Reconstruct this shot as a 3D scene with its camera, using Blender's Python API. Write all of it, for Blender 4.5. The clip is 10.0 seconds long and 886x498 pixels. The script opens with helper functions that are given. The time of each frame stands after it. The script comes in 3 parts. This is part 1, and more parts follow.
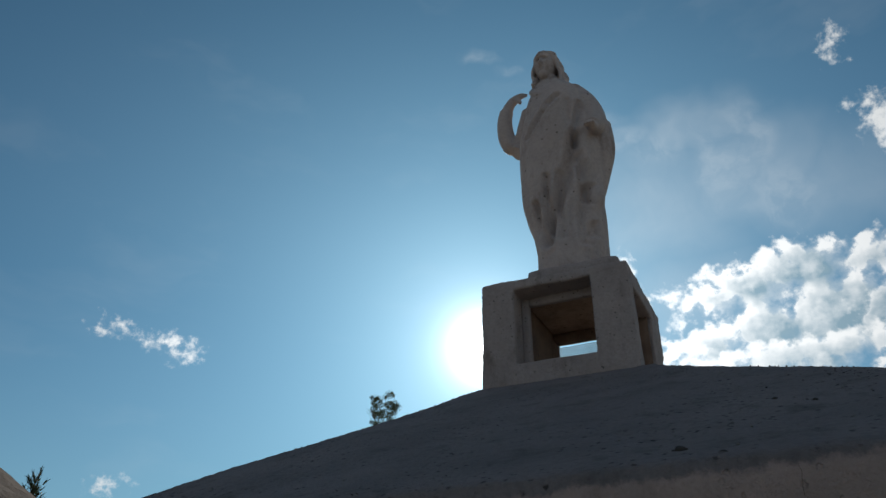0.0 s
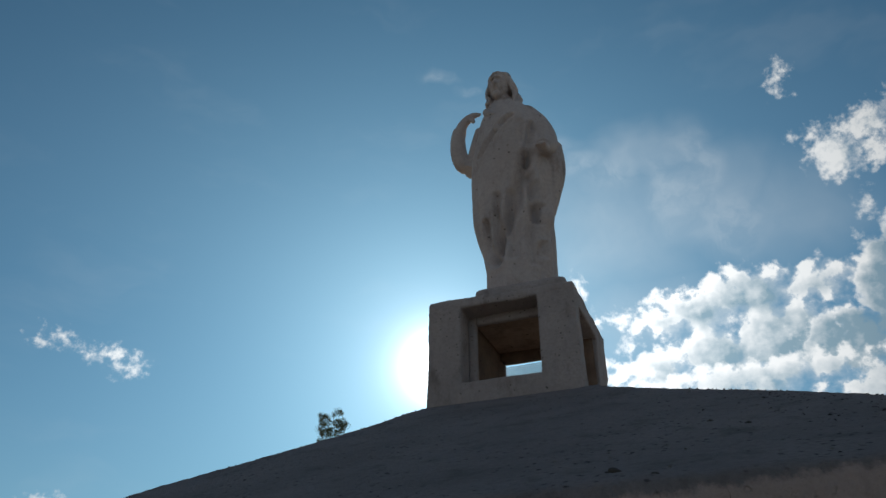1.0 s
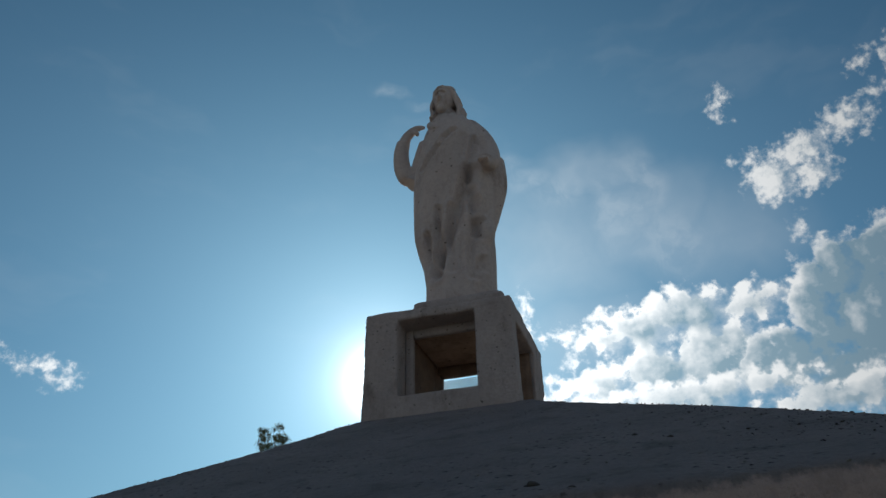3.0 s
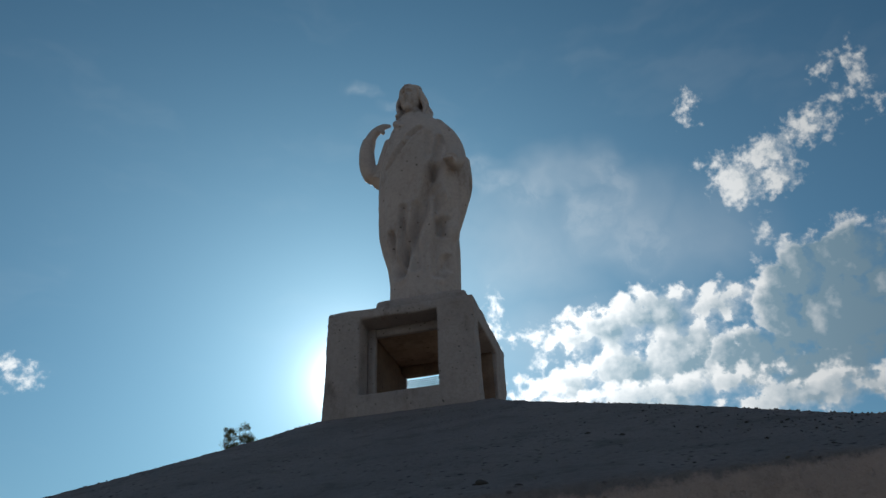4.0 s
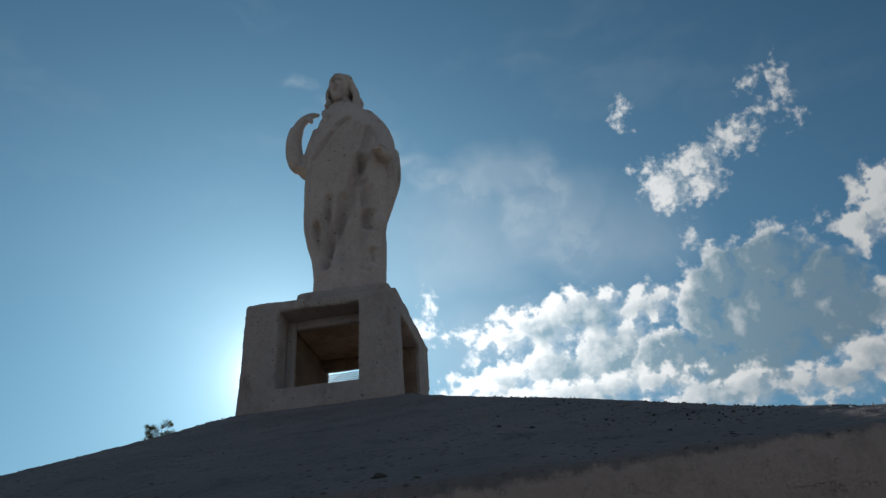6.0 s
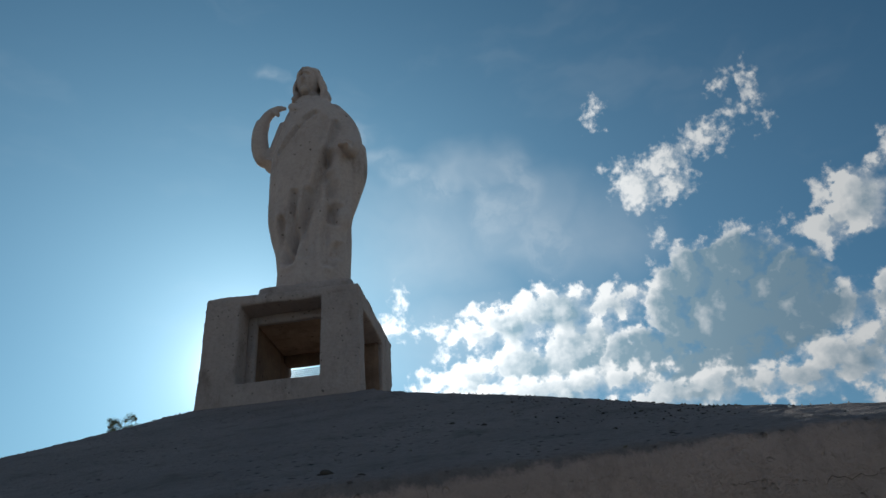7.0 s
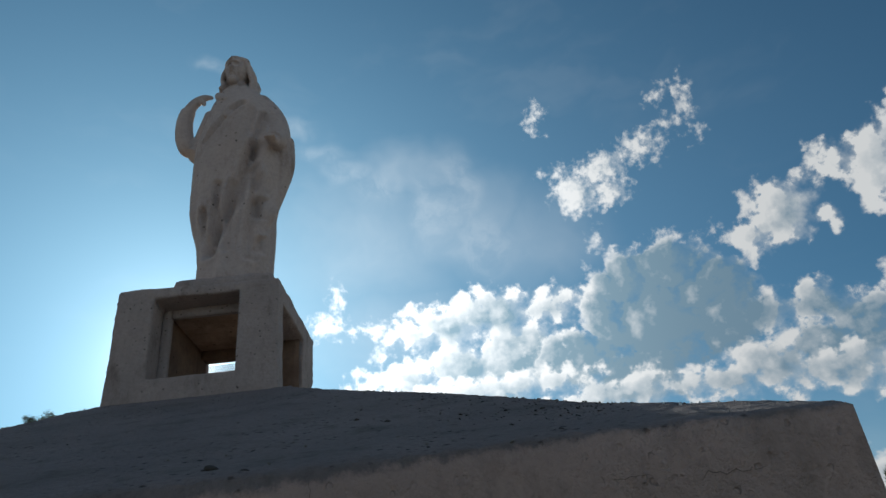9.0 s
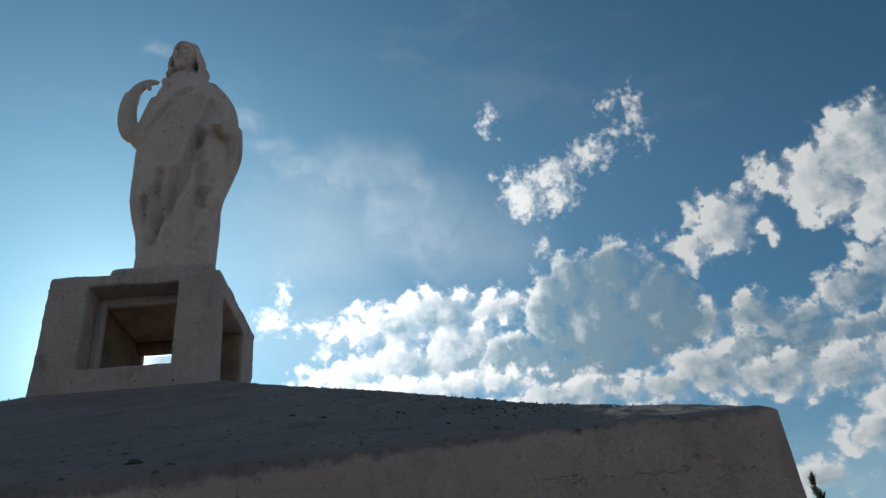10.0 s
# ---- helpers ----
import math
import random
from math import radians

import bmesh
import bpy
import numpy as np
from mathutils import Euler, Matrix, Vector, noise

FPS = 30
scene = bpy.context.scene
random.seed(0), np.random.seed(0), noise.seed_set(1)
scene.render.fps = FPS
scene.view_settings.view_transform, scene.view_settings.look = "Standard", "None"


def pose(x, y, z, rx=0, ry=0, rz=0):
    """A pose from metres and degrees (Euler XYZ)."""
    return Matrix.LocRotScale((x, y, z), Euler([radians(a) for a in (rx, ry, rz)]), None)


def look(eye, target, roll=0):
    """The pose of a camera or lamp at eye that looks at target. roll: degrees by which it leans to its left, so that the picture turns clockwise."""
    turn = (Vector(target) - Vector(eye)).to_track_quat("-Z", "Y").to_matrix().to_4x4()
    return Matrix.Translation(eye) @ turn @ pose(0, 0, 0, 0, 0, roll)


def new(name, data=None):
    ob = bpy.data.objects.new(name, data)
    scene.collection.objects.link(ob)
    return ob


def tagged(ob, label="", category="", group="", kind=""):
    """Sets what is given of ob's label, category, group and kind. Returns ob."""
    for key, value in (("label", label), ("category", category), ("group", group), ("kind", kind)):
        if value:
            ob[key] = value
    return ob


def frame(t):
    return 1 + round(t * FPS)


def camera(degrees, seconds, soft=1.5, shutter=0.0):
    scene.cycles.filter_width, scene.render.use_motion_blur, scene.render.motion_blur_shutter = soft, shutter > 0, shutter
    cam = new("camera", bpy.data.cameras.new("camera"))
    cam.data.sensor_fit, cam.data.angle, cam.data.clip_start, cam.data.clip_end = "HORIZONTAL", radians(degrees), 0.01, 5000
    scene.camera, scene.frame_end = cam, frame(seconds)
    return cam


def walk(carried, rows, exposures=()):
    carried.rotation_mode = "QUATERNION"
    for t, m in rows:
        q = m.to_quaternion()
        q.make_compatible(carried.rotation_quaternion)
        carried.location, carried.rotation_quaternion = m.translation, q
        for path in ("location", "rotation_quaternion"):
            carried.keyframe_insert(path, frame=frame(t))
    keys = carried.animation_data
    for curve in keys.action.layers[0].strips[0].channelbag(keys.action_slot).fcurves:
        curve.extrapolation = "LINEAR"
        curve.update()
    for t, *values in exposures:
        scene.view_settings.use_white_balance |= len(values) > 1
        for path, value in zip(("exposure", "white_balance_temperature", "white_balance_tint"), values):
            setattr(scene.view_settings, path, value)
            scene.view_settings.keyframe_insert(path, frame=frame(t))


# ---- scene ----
cam = camera(63.2, 10.0)
PATH = [
    (0, (-0.127, -0.499, 1.694), (-0.898, 1.068, 2.67), 0.4),
    (0.5, (-0.112, -0.453, 1.701), (-0.81, 1.127, 2.709), 0.2),
    (1, (-0.092, -0.434, 1.706), (-0.738, 1.16, 2.725), -0.1),
    (1.5, (-0.074, -0.421, 1.708), (-0.685, 1.184, 2.733), -0.5),
    (2, (-0.054, -0.395, 1.71), (-0.635, 1.215, 2.745), -0.8),
    (2.5, (-0.046, -0.371, 1.71), (-0.59, 1.243, 2.758), -1.0),
    (4, (0.031, -0.335, 1.708), (-0.395, 1.314, 2.757), -2.4),
    (4.5, (0.06, -0.289, 1.713), (-0.328, 1.374, 2.754), -2.8),
    (5, (0.079, -0.246, 1.714), (-0.26, 1.43, 2.751), -3.3),
    (5.5, (0.083, -0.21, 1.715), (-0.212, 1.473, 2.756), -3.8),
    (7, (0.172, -0.211, 1.713), (-0.006, 1.5, 2.733), -4.6),
    (7.5, (0.203, -0.209, 1.707), (0.058, 1.503, 2.731), -5.0),
    (8, (0.237, -0.207, 1.705), (0.126, 1.506, 2.731), -5.6),
    (8.5, (0.266, -0.175, 1.701), (0.196, 1.54, 2.727), -5.9),
    (9, (0.296, -0.156, 1.699), (0.285, 1.572, 2.707), -5.9),
    (9.5, (0.305, -0.143, 1.7), (0.367, 1.587, 2.701), -6.0),
    (10, (0.318, -0.139, 1.696), (0.447, 1.592, 2.69), -6.1),
]
EXPOSURES = [(0.0, -0.05), (4.0, -0.04), (5.5, -0.04), (7.5, 0.13), (10.0, 0.22)]
walk(cam, [(t, look(eye, target, roll)) for t, eye, target, roll in PATH], EXPOSURES)

# ---- world, sun ----
SUN_AZ, SUN_EL = -22.6, 21.4          # degrees: azimuth from +y towards +x, elevation
SUN_DIR = Vector((math.sin(radians(SUN_AZ)) * math.cos(radians(SUN_EL)), math.cos(radians(SUN_AZ)) * math.cos(radians(SUN_EL)), math.sin(radians(SUN_EL))))
SQUEEZE = 0.89                        # degrees of azimuth to degrees of arc at the clouds' height


class Nodes:
    """Short calls for building a node tree."""

    def __init__(self, tree):
        self.tree, self.links = tree, tree.links

    def add(self, kind, **values):
        node = self.tree.nodes.new(kind)
        for key, value in values.items():
            setattr(node, key, value)
        return node

    def put(self, socket, value):
        if isinstance(value, bpy.types.NodeSocket):
            self.links.new(value, socket)
        elif value is not None:
            socket.default_value = value

    def math(self, op, a, b=None, c=None, clamp=False):
        node = self.add("ShaderNodeMath", operation=op, use_clamp=clamp)
        for socket, value in zip(node.inputs, (a, b, c)):
            self.put(socket, value)
        return node.outputs[0]

    def vec(self, op, a, b=None, c=None, scale=None):
        node = self.add("ShaderNodeVectorMath", operation=op)
        for socket, value in zip(node.inputs, (a, b, c)):
            self.put(socket, value)
        if scale is not None:
            self.put(node.inputs["Scale"], scale)
        return node.outputs["Value"] if op in ("LENGTH", "DOT_PRODUCT", "DISTANCE") else node.outputs[0]

    def ramp(self, value, lo, hi, a=0.0, b=1.0):
        node = self.add("ShaderNodeMapRange", interpolation_type="SMOOTHSTEP")
        for socket, v in zip(node.inputs, (value, lo, hi, a, b)):
            self.put(socket, v)
        return node.outputs[0]

    def noise(self, vector, scale, detail=6.0, rough=0.55, color=False, distortion=0.0, dims="3D"):
        node = self.add("ShaderNodeTexNoise", noise_dimensions=dims)
        self.put(node.inputs["Vector"], vector)
        node.inputs["Scale"].default_value, node.inputs["Detail"].default_value = scale, detail
        node.inputs["Roughness"].default_value, node.inputs["Distortion"].default_value = rough, distortion
        return node.outputs["Color" if color else "Fac"]

    def mix(self, fac, a, b, blend="MIX"):
        node = self.add("ShaderNodeMix", data_type="RGBA", blend_type=blend)
        self.put(node.inputs[0], fac)
        for socket, v in zip(node.inputs[6:8], (a, b)):
            self.put(socket, (*v, 1.0) if isinstance(v, tuple) and len(v) == 3 else v)
        return node.outputs[2]


# cumulus puffs of each bank: azimuth, elevation, half width, half height, in degrees
HIGH = [(40.0, 29.0, 3.4, 3.2), (36.1, 27.6, 2.2, 3.0), (39.8, 25.5, 2.2, 3.0), (32.4, 29.3, 1.6, 1.1), (28.2, 27.3, 2.2, 2.2), (25.9, 26.0, 1.5, 1.3), (32.0, 25.8, 0.7, 0.7), (43.0, 26.0, 2.4, 4.0)]
EAST = [(25.4, 20.7, 1.9, 1.1), (28.7, 20.5, 2.1, 1.3), (30.9, 19.1, 2.1, 1.3), (33.5, 16.9, 4.3, 1.9), (35.6, 20.4, 1.9, 1.6), (38.3, 20.9, 1.9, 1.9), (28.5, 17.4, 4.6, 1.8), (39.0, 17.1, 2.4, 3.4)]
BANK = [(-1.0, 24.0, 2.8, 1.9), (3.4, 24.5, 3.7, 2.1), (7.9, 24.6, 2.8, 1.2), (-3.5, 23.6, 1.6, 0.9), (-4.5, 20.1, 3.2, 1.5), (0.2, 20.8, 4.2, 2.0), (5.0, 21.2, 4.1, 2.7), (10.9, 24.8, 1.1, 0.4)]
TOWER = [(14.8, 25.5, 2.3, 2.0), (18.4, 25.5, 2.6, 2.3), (21.0, 23.4, 2.9, 2.2), (12.7, 23.3, 1.8, 2.0), (16.6, 21.8, 4.2, 3.3), (21.9, 21.0, 3.0, 3.0), (10.1, 20.0, 3.5, 2.3), (15.4, 18.5, 5.0, 2.2)]
SKIRT = [(20.7, 16.5, 2.5, 1.1), (23.8, 17.0, 2.4, 1.6), (28.8, 15.7, 4.4, 1.4), (33.5, 15.1, 4.2, 1.5), (12.8, 17.2, 6.7, 1.1), (3.3, 18.6, 6.6, 1.3), (33.8, 10.8, 1.9, 1.3), (29.1, 8.6, 2.0, 1.0), (37.0, 12.3, 2.4, 2.2)]
SCRAPS = [(19.0, 35.1, 2.0, 1.1), (15.2, 34.2, 2.5, 1.2), (12.5, 32.9, 1.8, 1.8), (15.3, 32.4, 1.8, 1.1), (11.3, 34.7, 1.1, 0.6), (24.2, 37.5, 0.7, 1.3), (22.2, 38.5, 0.8, 0.4), (22.4, 36.2, 0.9, 0.5), (24.3, 34.9, 0.5, 0.6),
          (10.0, 39.3, 0.6, 0.9), (13.3, 29.1, 0.4, 0.7), (23.3, 27.3, 0.4, 0.4), (19.3, 28.0, 0.8, 0.4), (-10.2, 26.7, 0.6, 0.9), (-10.8, 24.7, 1.2, 1.0), (-6.8, 24.2, 1.1, 0.7), (-6.6, 22.2, 0.7, 0.7), (-8.7, 24.3, 0.6, 0.4)]
SCRAPS_WEST = [(-48.4, 20.2, 1.3, 0.5), (-49.5, 20.1, 0.8, 0.5), (-47.1, 19.5, 0.8, 0.4), (-52.3, 21.1, 0.7, 0.4), (-53.1, 20.3, 0.5, 0.2), (-50.3, 9.9, 0.6, 0.3)]
# thin high veils: a plume that runs down from behind the figure's head into a broad pale fan
PLUME = [(-14.3, 39.9, 2.0, 0.9), (-11.5, 38.0, 2.2, 0.9), (-8.8, 36.5, 2.0, 0.9), (-5.6, 35.3, 2.4, 1.1), (-22.0, 44.2, 1.5, 0.5), (-19.1, 43.2, 1.3, 0.5), (-0.7, 33.4, 1.5, 2.9), (1.4, 34.4, 1.5, 3.4), (3.2, 30.0, 2.4, 2.4)]
FAN = [(-2.3, 36.6, 5.0, 2.4), (2.2, 31.8, 6.0, 4.6), (7.7, 29.9, 6.0, 4.1), (-7.2, 30.8, 8.5, 6.0), (-6.0, 24.0, 7.0, 5.0), (33.0, 8.0, 8.0, 4.0)]


def puff_field(n, point, puffs, in_degrees=True):
    """Depth inside the nearest puff, in degrees (or as a share of its size): 0 at its rim, below 0 outside."""
    most = None
    for u, v, ru, rv in puffs:
        near = n.vec("LENGTH", n.vec("MULTIPLY_ADD", point, (1 / ru, 1 / rv, 0), (-u * SQUEEZE / ru, -v / rv, 0)))
        size = min(ru, rv) if in_degrees else 1.0
        deep = n.math("MULTIPLY_ADD", near, -size, size)
        most = deep if most is None else n.math("MAXIMUM", most, deep)
    return most


def cloud_group(name, puffs, shift_by, ragged, unseen_fill):
    """Density of one bank of cumulus at a point of the sky, with and without its fine billows."""
    tree = bpy.data.node_groups.new(name, "ShaderNodeTree")
    tree.interface.new_socket("Point", in_out="INPUT", socket_type="NodeSocketVector")
    for socket in ("Density", "Body"):
        tree.interface.new_socket(socket, in_out="OUTPUT", socket_type="NodeSocketFloat")
    n = Nodes(tree)
    point = n.add("NodeGroupInput").outputs[0]
    seed = n.vec("ADD", point, (shift_by, shift_by * 0.7, shift_by * 0.4))
    shift = n.vec("SUBTRACT", n.noise(seed, 0.4, 3.0, 0.6, color=True, dims="2D"), (0.5, 0.5, 0.5))
    bend = (2.6, 2.0, 0.0) if not ragged else (1.6, 1.4, 0.0)
    body = puff_field(n, n.vec("MULTIPLY_ADD", shift, bend, point), puffs)
    cell = n.add("ShaderNodeTexVoronoi", feature="F1", voronoi_dimensions="2D")
    cell.inputs["Scale"].default_value, cell.inputs["Detail"].default_value = (0.55, 0.0) if not ragged else (1.1, 0.0)
    n.put(cell.inputs["Vector"], n.vec("MULTIPLY_ADD", shift, (2.2, 2.2, 0.0), seed))
    billow = n.math("SUBTRACT", 0.42, cell.outputs["Distance"])
    fine = n.math("SUBTRACT", n.noise(seed, 1.0 if not ragged else 1.5, 5.0, 0.62, dims="2D"), 0.5)
    dens = n.math("ADD", n.math("MULTIPLY_ADD", billow, 1.2 if not ragged else 0.6, n.math("MULTIPLY_ADD", fine, 1.6 if not ragged else 2.2, body)), 0.42 if not ragged else 0.22)
    if unseen_fill:
        # cumulus of the same kind added round the unseen sky, whitening its light
        rest = n.math("SUBTRACT", n.noise(n.vec("MULTIPLY", point, (0.045, 0.075, 0.0)), 1.0, 4.0, 0.55, dims="2D"), 0.50)
        axis = n.add("ShaderNodeSeparateXYZ")
        n.put(axis.inputs[0], point)
        aside = n.math("MULTIPLY", n.ramp(n.math("ABSOLUTE", n.math("ADD", axis.outputs[0], 5.0)), 62.0, 80.0), n.ramp(axis.outputs[1], 62.0, 75.0, 1.0, 0.0))
        dens = n.math("MAXIMUM", dens, n.math("SUBTRACT", n.math("MULTIPLY", n.math("ADD", n.math("MULTIPLY", rest, 12.0), 0.3), aside), 0.3))
    out = n.add("NodeGroupOutput")
    n.put(out.inputs[0], dens)
    n.put(out.inputs[1], n.math("MULTIPLY_ADD", billow, 0.8, n.math("MULTIPLY_ADD", fine, 0.9, body)))
    return tree


def build_world():
    world = bpy.data.worlds.new("sky")
    scene.world = world
    world.use_nodes = True
    world.node_tree.nodes.clear()
    n = Nodes(world.node_tree)
    way = n.add("ShaderNodeTexCoord").outputs["Generated"]
    axis = n.add("ShaderNodeSeparateXYZ")
    n.put(axis.inputs[0], way)
    x, y, z = axis.outputs
    deg = 180 / math.pi
    az = n.math("MULTIPLY", n.math("ARCTAN2", x, y), deg * SQUEEZE)
    el = n.math("MULTIPLY", n.math("ARCSINE", z), deg)
    comb = n.add("ShaderNodeCombineXYZ")
    n.put(comb.inputs[0], az), n.put(comb.inputs[1], el)
    point = comb.outputs[0]
    air = n.add("ShaderNodeTexSky", sky_type="NISHITA", sun_disc=False, sun_elevation=radians(SUN_EL), sun_rotation=radians(SUN_AZ),
                altitude=300, air_density=1.0, dust_density=0.15, ozone_density=2.5).outputs[0]
    air = n.vec("MULTIPLY", air, AIR)
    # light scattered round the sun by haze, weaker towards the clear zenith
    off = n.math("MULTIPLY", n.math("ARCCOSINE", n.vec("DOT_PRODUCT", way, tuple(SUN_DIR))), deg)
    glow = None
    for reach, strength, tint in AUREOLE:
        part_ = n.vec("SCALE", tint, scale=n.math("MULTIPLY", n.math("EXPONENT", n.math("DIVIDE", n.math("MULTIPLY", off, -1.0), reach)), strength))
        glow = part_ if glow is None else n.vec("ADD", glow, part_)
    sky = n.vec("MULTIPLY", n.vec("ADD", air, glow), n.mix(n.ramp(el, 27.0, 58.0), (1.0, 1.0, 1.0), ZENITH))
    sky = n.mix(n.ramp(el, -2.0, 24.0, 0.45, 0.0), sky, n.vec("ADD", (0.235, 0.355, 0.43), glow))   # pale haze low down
    near_sun = n.ramp(off, 6.0, 46.0, 1.0, 0.0)
    white = n.vec("SCALE", (0.95, 0.99, 1.0), scale=n.math("MULTIPLY_ADD", near_sun, 0.55, 0.62))
    # thin high veils
    drift = n.vec("MULTIPLY_ADD", n.vec("SUBTRACT", n.noise(point, 0.14, 3.0, 0.6, color=True, dims="2D"), (0.5, 0.5, 0.5)), (5.0, 3.4, 0.0), point)
    fan = n.ramp(puff_field(n, drift, FAN, False), -0.35, 0.9)
    fan = n.math("MULTIPLY", n.math("MULTIPLY", fan, n.ramp(n.noise(n.vec("MULTIPLY", drift, (0.22, 0.16, 1.0)), 1.0, 4.0, 0.55, dims="2D"), 0.2, 0.75, 0.7, 1.0)), 0.17)
    plume = n.ramp(puff_field(n, drift, PLUME, False), -0.5, 0.9)
    plume = n.math("MULTIPLY", n.math("MULTIPLY", plume, n.ramp(n.noise(drift, 0.5, 4.0, 0.62, dims="2D"), 0.3, 0.7, 0.3, 1.0)), 0.15)
    wide = n.noise(n.vec("MULTIPLY", drift, (0.05, 0.14, 1.0)), 1.0, 4.0, 0.6, dims="2D")
    veil = n.math("ADD", n.math("ADD", fan, plume), n.math("MULTIPLY", n.ramp(wide, 0.5, 0.85), 0.05), clamp=True)
    sky = n.mix(veil, sky, white)
    # cumulus: bright where thin or turned to the sun, grey where thick, dissolving on the far side
    aim = n.vec("NORMALIZE", n.vec("SUBTRACT", (SUN_AZ * SQUEEZE, SUN_EL + 12.0, 0.0), point))
    sunward = n.vec("MULTIPLY_ADD", aim, (0.9, 0.9, 0.0), point)
    lit = n.vec("SCALE", (0.95, 0.985, 1.0), scale=n.math("MULTIPLY_ADD", near_sun, 0.85, 0.55))
    grey = n.vec("ADD", (0.125, 0.205, 0.272), n.vec("SCALE", (0.26, 0.36, 0.40), scale=near_sun))
    for name, puffs, shift_by, weight, core, ragged in (("high", HIGH, 0.0, 0.6, 0.35, False), ("scraps", SCRAPS + SCRAPS_WEST, 19.0, 0.28, 0.1, True), ("east", EAST, 53.0, 1.0, -0.35, False),
                                                       ("bank", BANK, 91.0, 0.85, 0.1, False), ("tower", TOWER, 37.0, 1.2, -0.6, False), ("skirt", SKIRT, 71.0, 0.72, -0.2, False)):
        group = cloud_group(name, puffs, shift_by, ragged, name == "high")
        here, there = n.add("ShaderNodeGroup", node_tree=group), n.add("ShaderNodeGroup", node_tree=group)
        n.put(here.inputs[0], point), n.put(there.inputs[0], sunward)
        turned = n.math("SUBTRACT", here.outputs["Density"], there.outputs["Density"])      # above 0 on the sunny flank
        soft = n.ramp(turned, -0.5, 0.5, 2.2 if not ragged else 1.7, 0.6 if not ragged else 1.2)
        cover = n.ramp(here.outputs["Density"], -0.2, soft)
        dark = n.math("MULTIPLY", n.ramp(here.outputs["Body"], core, core + 1.3), weight)
        dark = n.math("SUBTRACT", dark, n.math("MULTIPLY", turned, 0.34))
        dark = n.math("MULTIPLY", n.math("ADD", dark, 0.0, clamp=True), n.ramp(off, 60.0, 100.0, 1.0, 0.35))
        sky = n.mix(cover, sky, n.mix(dark, lit, grey))
    back = n.add("ShaderNodeBackground")
    n.put(back.inputs["Color"], sky)
    back.inputs["Strength"].default_value = 1.0
    n.links.new(back.outputs[0], n.add("ShaderNodeOutputWorld").inputs[0])


ZENITH = (0.68, 0.79, 0.86)           # how much of the haze is left overhead
AIR = (0.019, 0.039, 0.045)           # strength of the clear sky, leaning to the cold side
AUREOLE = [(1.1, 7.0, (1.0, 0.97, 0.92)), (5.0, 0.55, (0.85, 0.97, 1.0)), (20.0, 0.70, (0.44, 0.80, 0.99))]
build_world()
sun = new("sun", bpy.data.lights.new("sun", "SUN"))
sun.data.energy, sun.data.angle, sun.data.color = 4.2, radians(0.53), (1.0, 0.93, 0.82)
sun.matrix_world = look(tuple(SUN_DIR * 60), (0, 0, 0))


# ---- materials ----
def surface(name, base, second, rough=0.9, grain=40.0, blotch=2.2, bump=0.3, bump_scale=60.0, dirt=None, dirt_amount=0.3, dirt_scale=6.0, spots=None, spot_scale=25.0, spot_size=0.12):
    """Mineral or organic surface: blotches, grain, dirt patches and small dark pits, with relief."""
    mat = bpy.data.materials.new(name)
    mat.use_nodes = True
    mat.node_tree.nodes.clear()
    n = Nodes(mat.node_tree)
    at = n.add("ShaderNodeTexCoord").outputs["Object"]
    big = n.noise(at, blotch, 5.0, 0.6)
    fine = n.noise(at, grain, 6.0, 0.65)
    color = n.mix(n.ramp(big, 0.3, 0.7), base, second)
    color = n.mix(n.math("MULTIPLY", n.ramp(fine, 0.38, 0.72), 0.36), color, tuple(c * 0.55 for c in base))
    if dirt:
        stain = n.noise(n.vec("MULTIPLY", at, (1.0, 1.0, 0.45)), dirt_scale, 7.0, 0.68)
        color = n.mix(n.math("MULTIPLY", n.ramp(stain, 0.52, 0.72), dirt_amount), color, dirt)
    height = n.math("MULTIPLY_ADD", n.noise(at, bump_scale, 8.0, 0.65), 1.0, n.math("MULTIPLY", n.noise(at, bump_scale * 0.2, 4.0, 0.6), 1.6))
    if spots:
        cell = n.add("ShaderNodeTexVoronoi")
        cell.inputs["Scale"].default_value = spot_scale
        n.put(cell.inputs["Vector"], n.vec("MULTIPLY_ADD", n.noise(at, 60.0, 2.0, color=True), (0.02, 0.02, 0.02), at))
        pit = n.math("MULTIPLY", n.ramp(cell.outputs["Distance"], spot_size * 0.5, spot_size, 1.0, 0.0), n.ramp(n.noise(at, 3.0, 4.0, 0.7), 0.42, 0.58))
        color = n.mix(n.math("MULTIPLY", pit, 0.85), color, spots)
        height = n.math("SUBTRACT", height, n.math("MULTIPLY", pit, 0.8))
    shader = n.add("ShaderNodeBsdfPrincipled")
    n.put(shader.inputs["Base Color"], color)
    shader.inputs["Roughness"].default_value = rough
    relief = n.add("ShaderNodeBump")
    relief.inputs["Strength"].default_value, relief.inputs["Distance"].default_value = bump, 0.02
    n.put(relief.inputs["Height"], height)
    n.put(shader.inputs["Normal"], relief.outputs[0])
    n.links.new(shader.outputs[0], n.add("ShaderNodeOutputMaterial").inputs[0])
    return mat


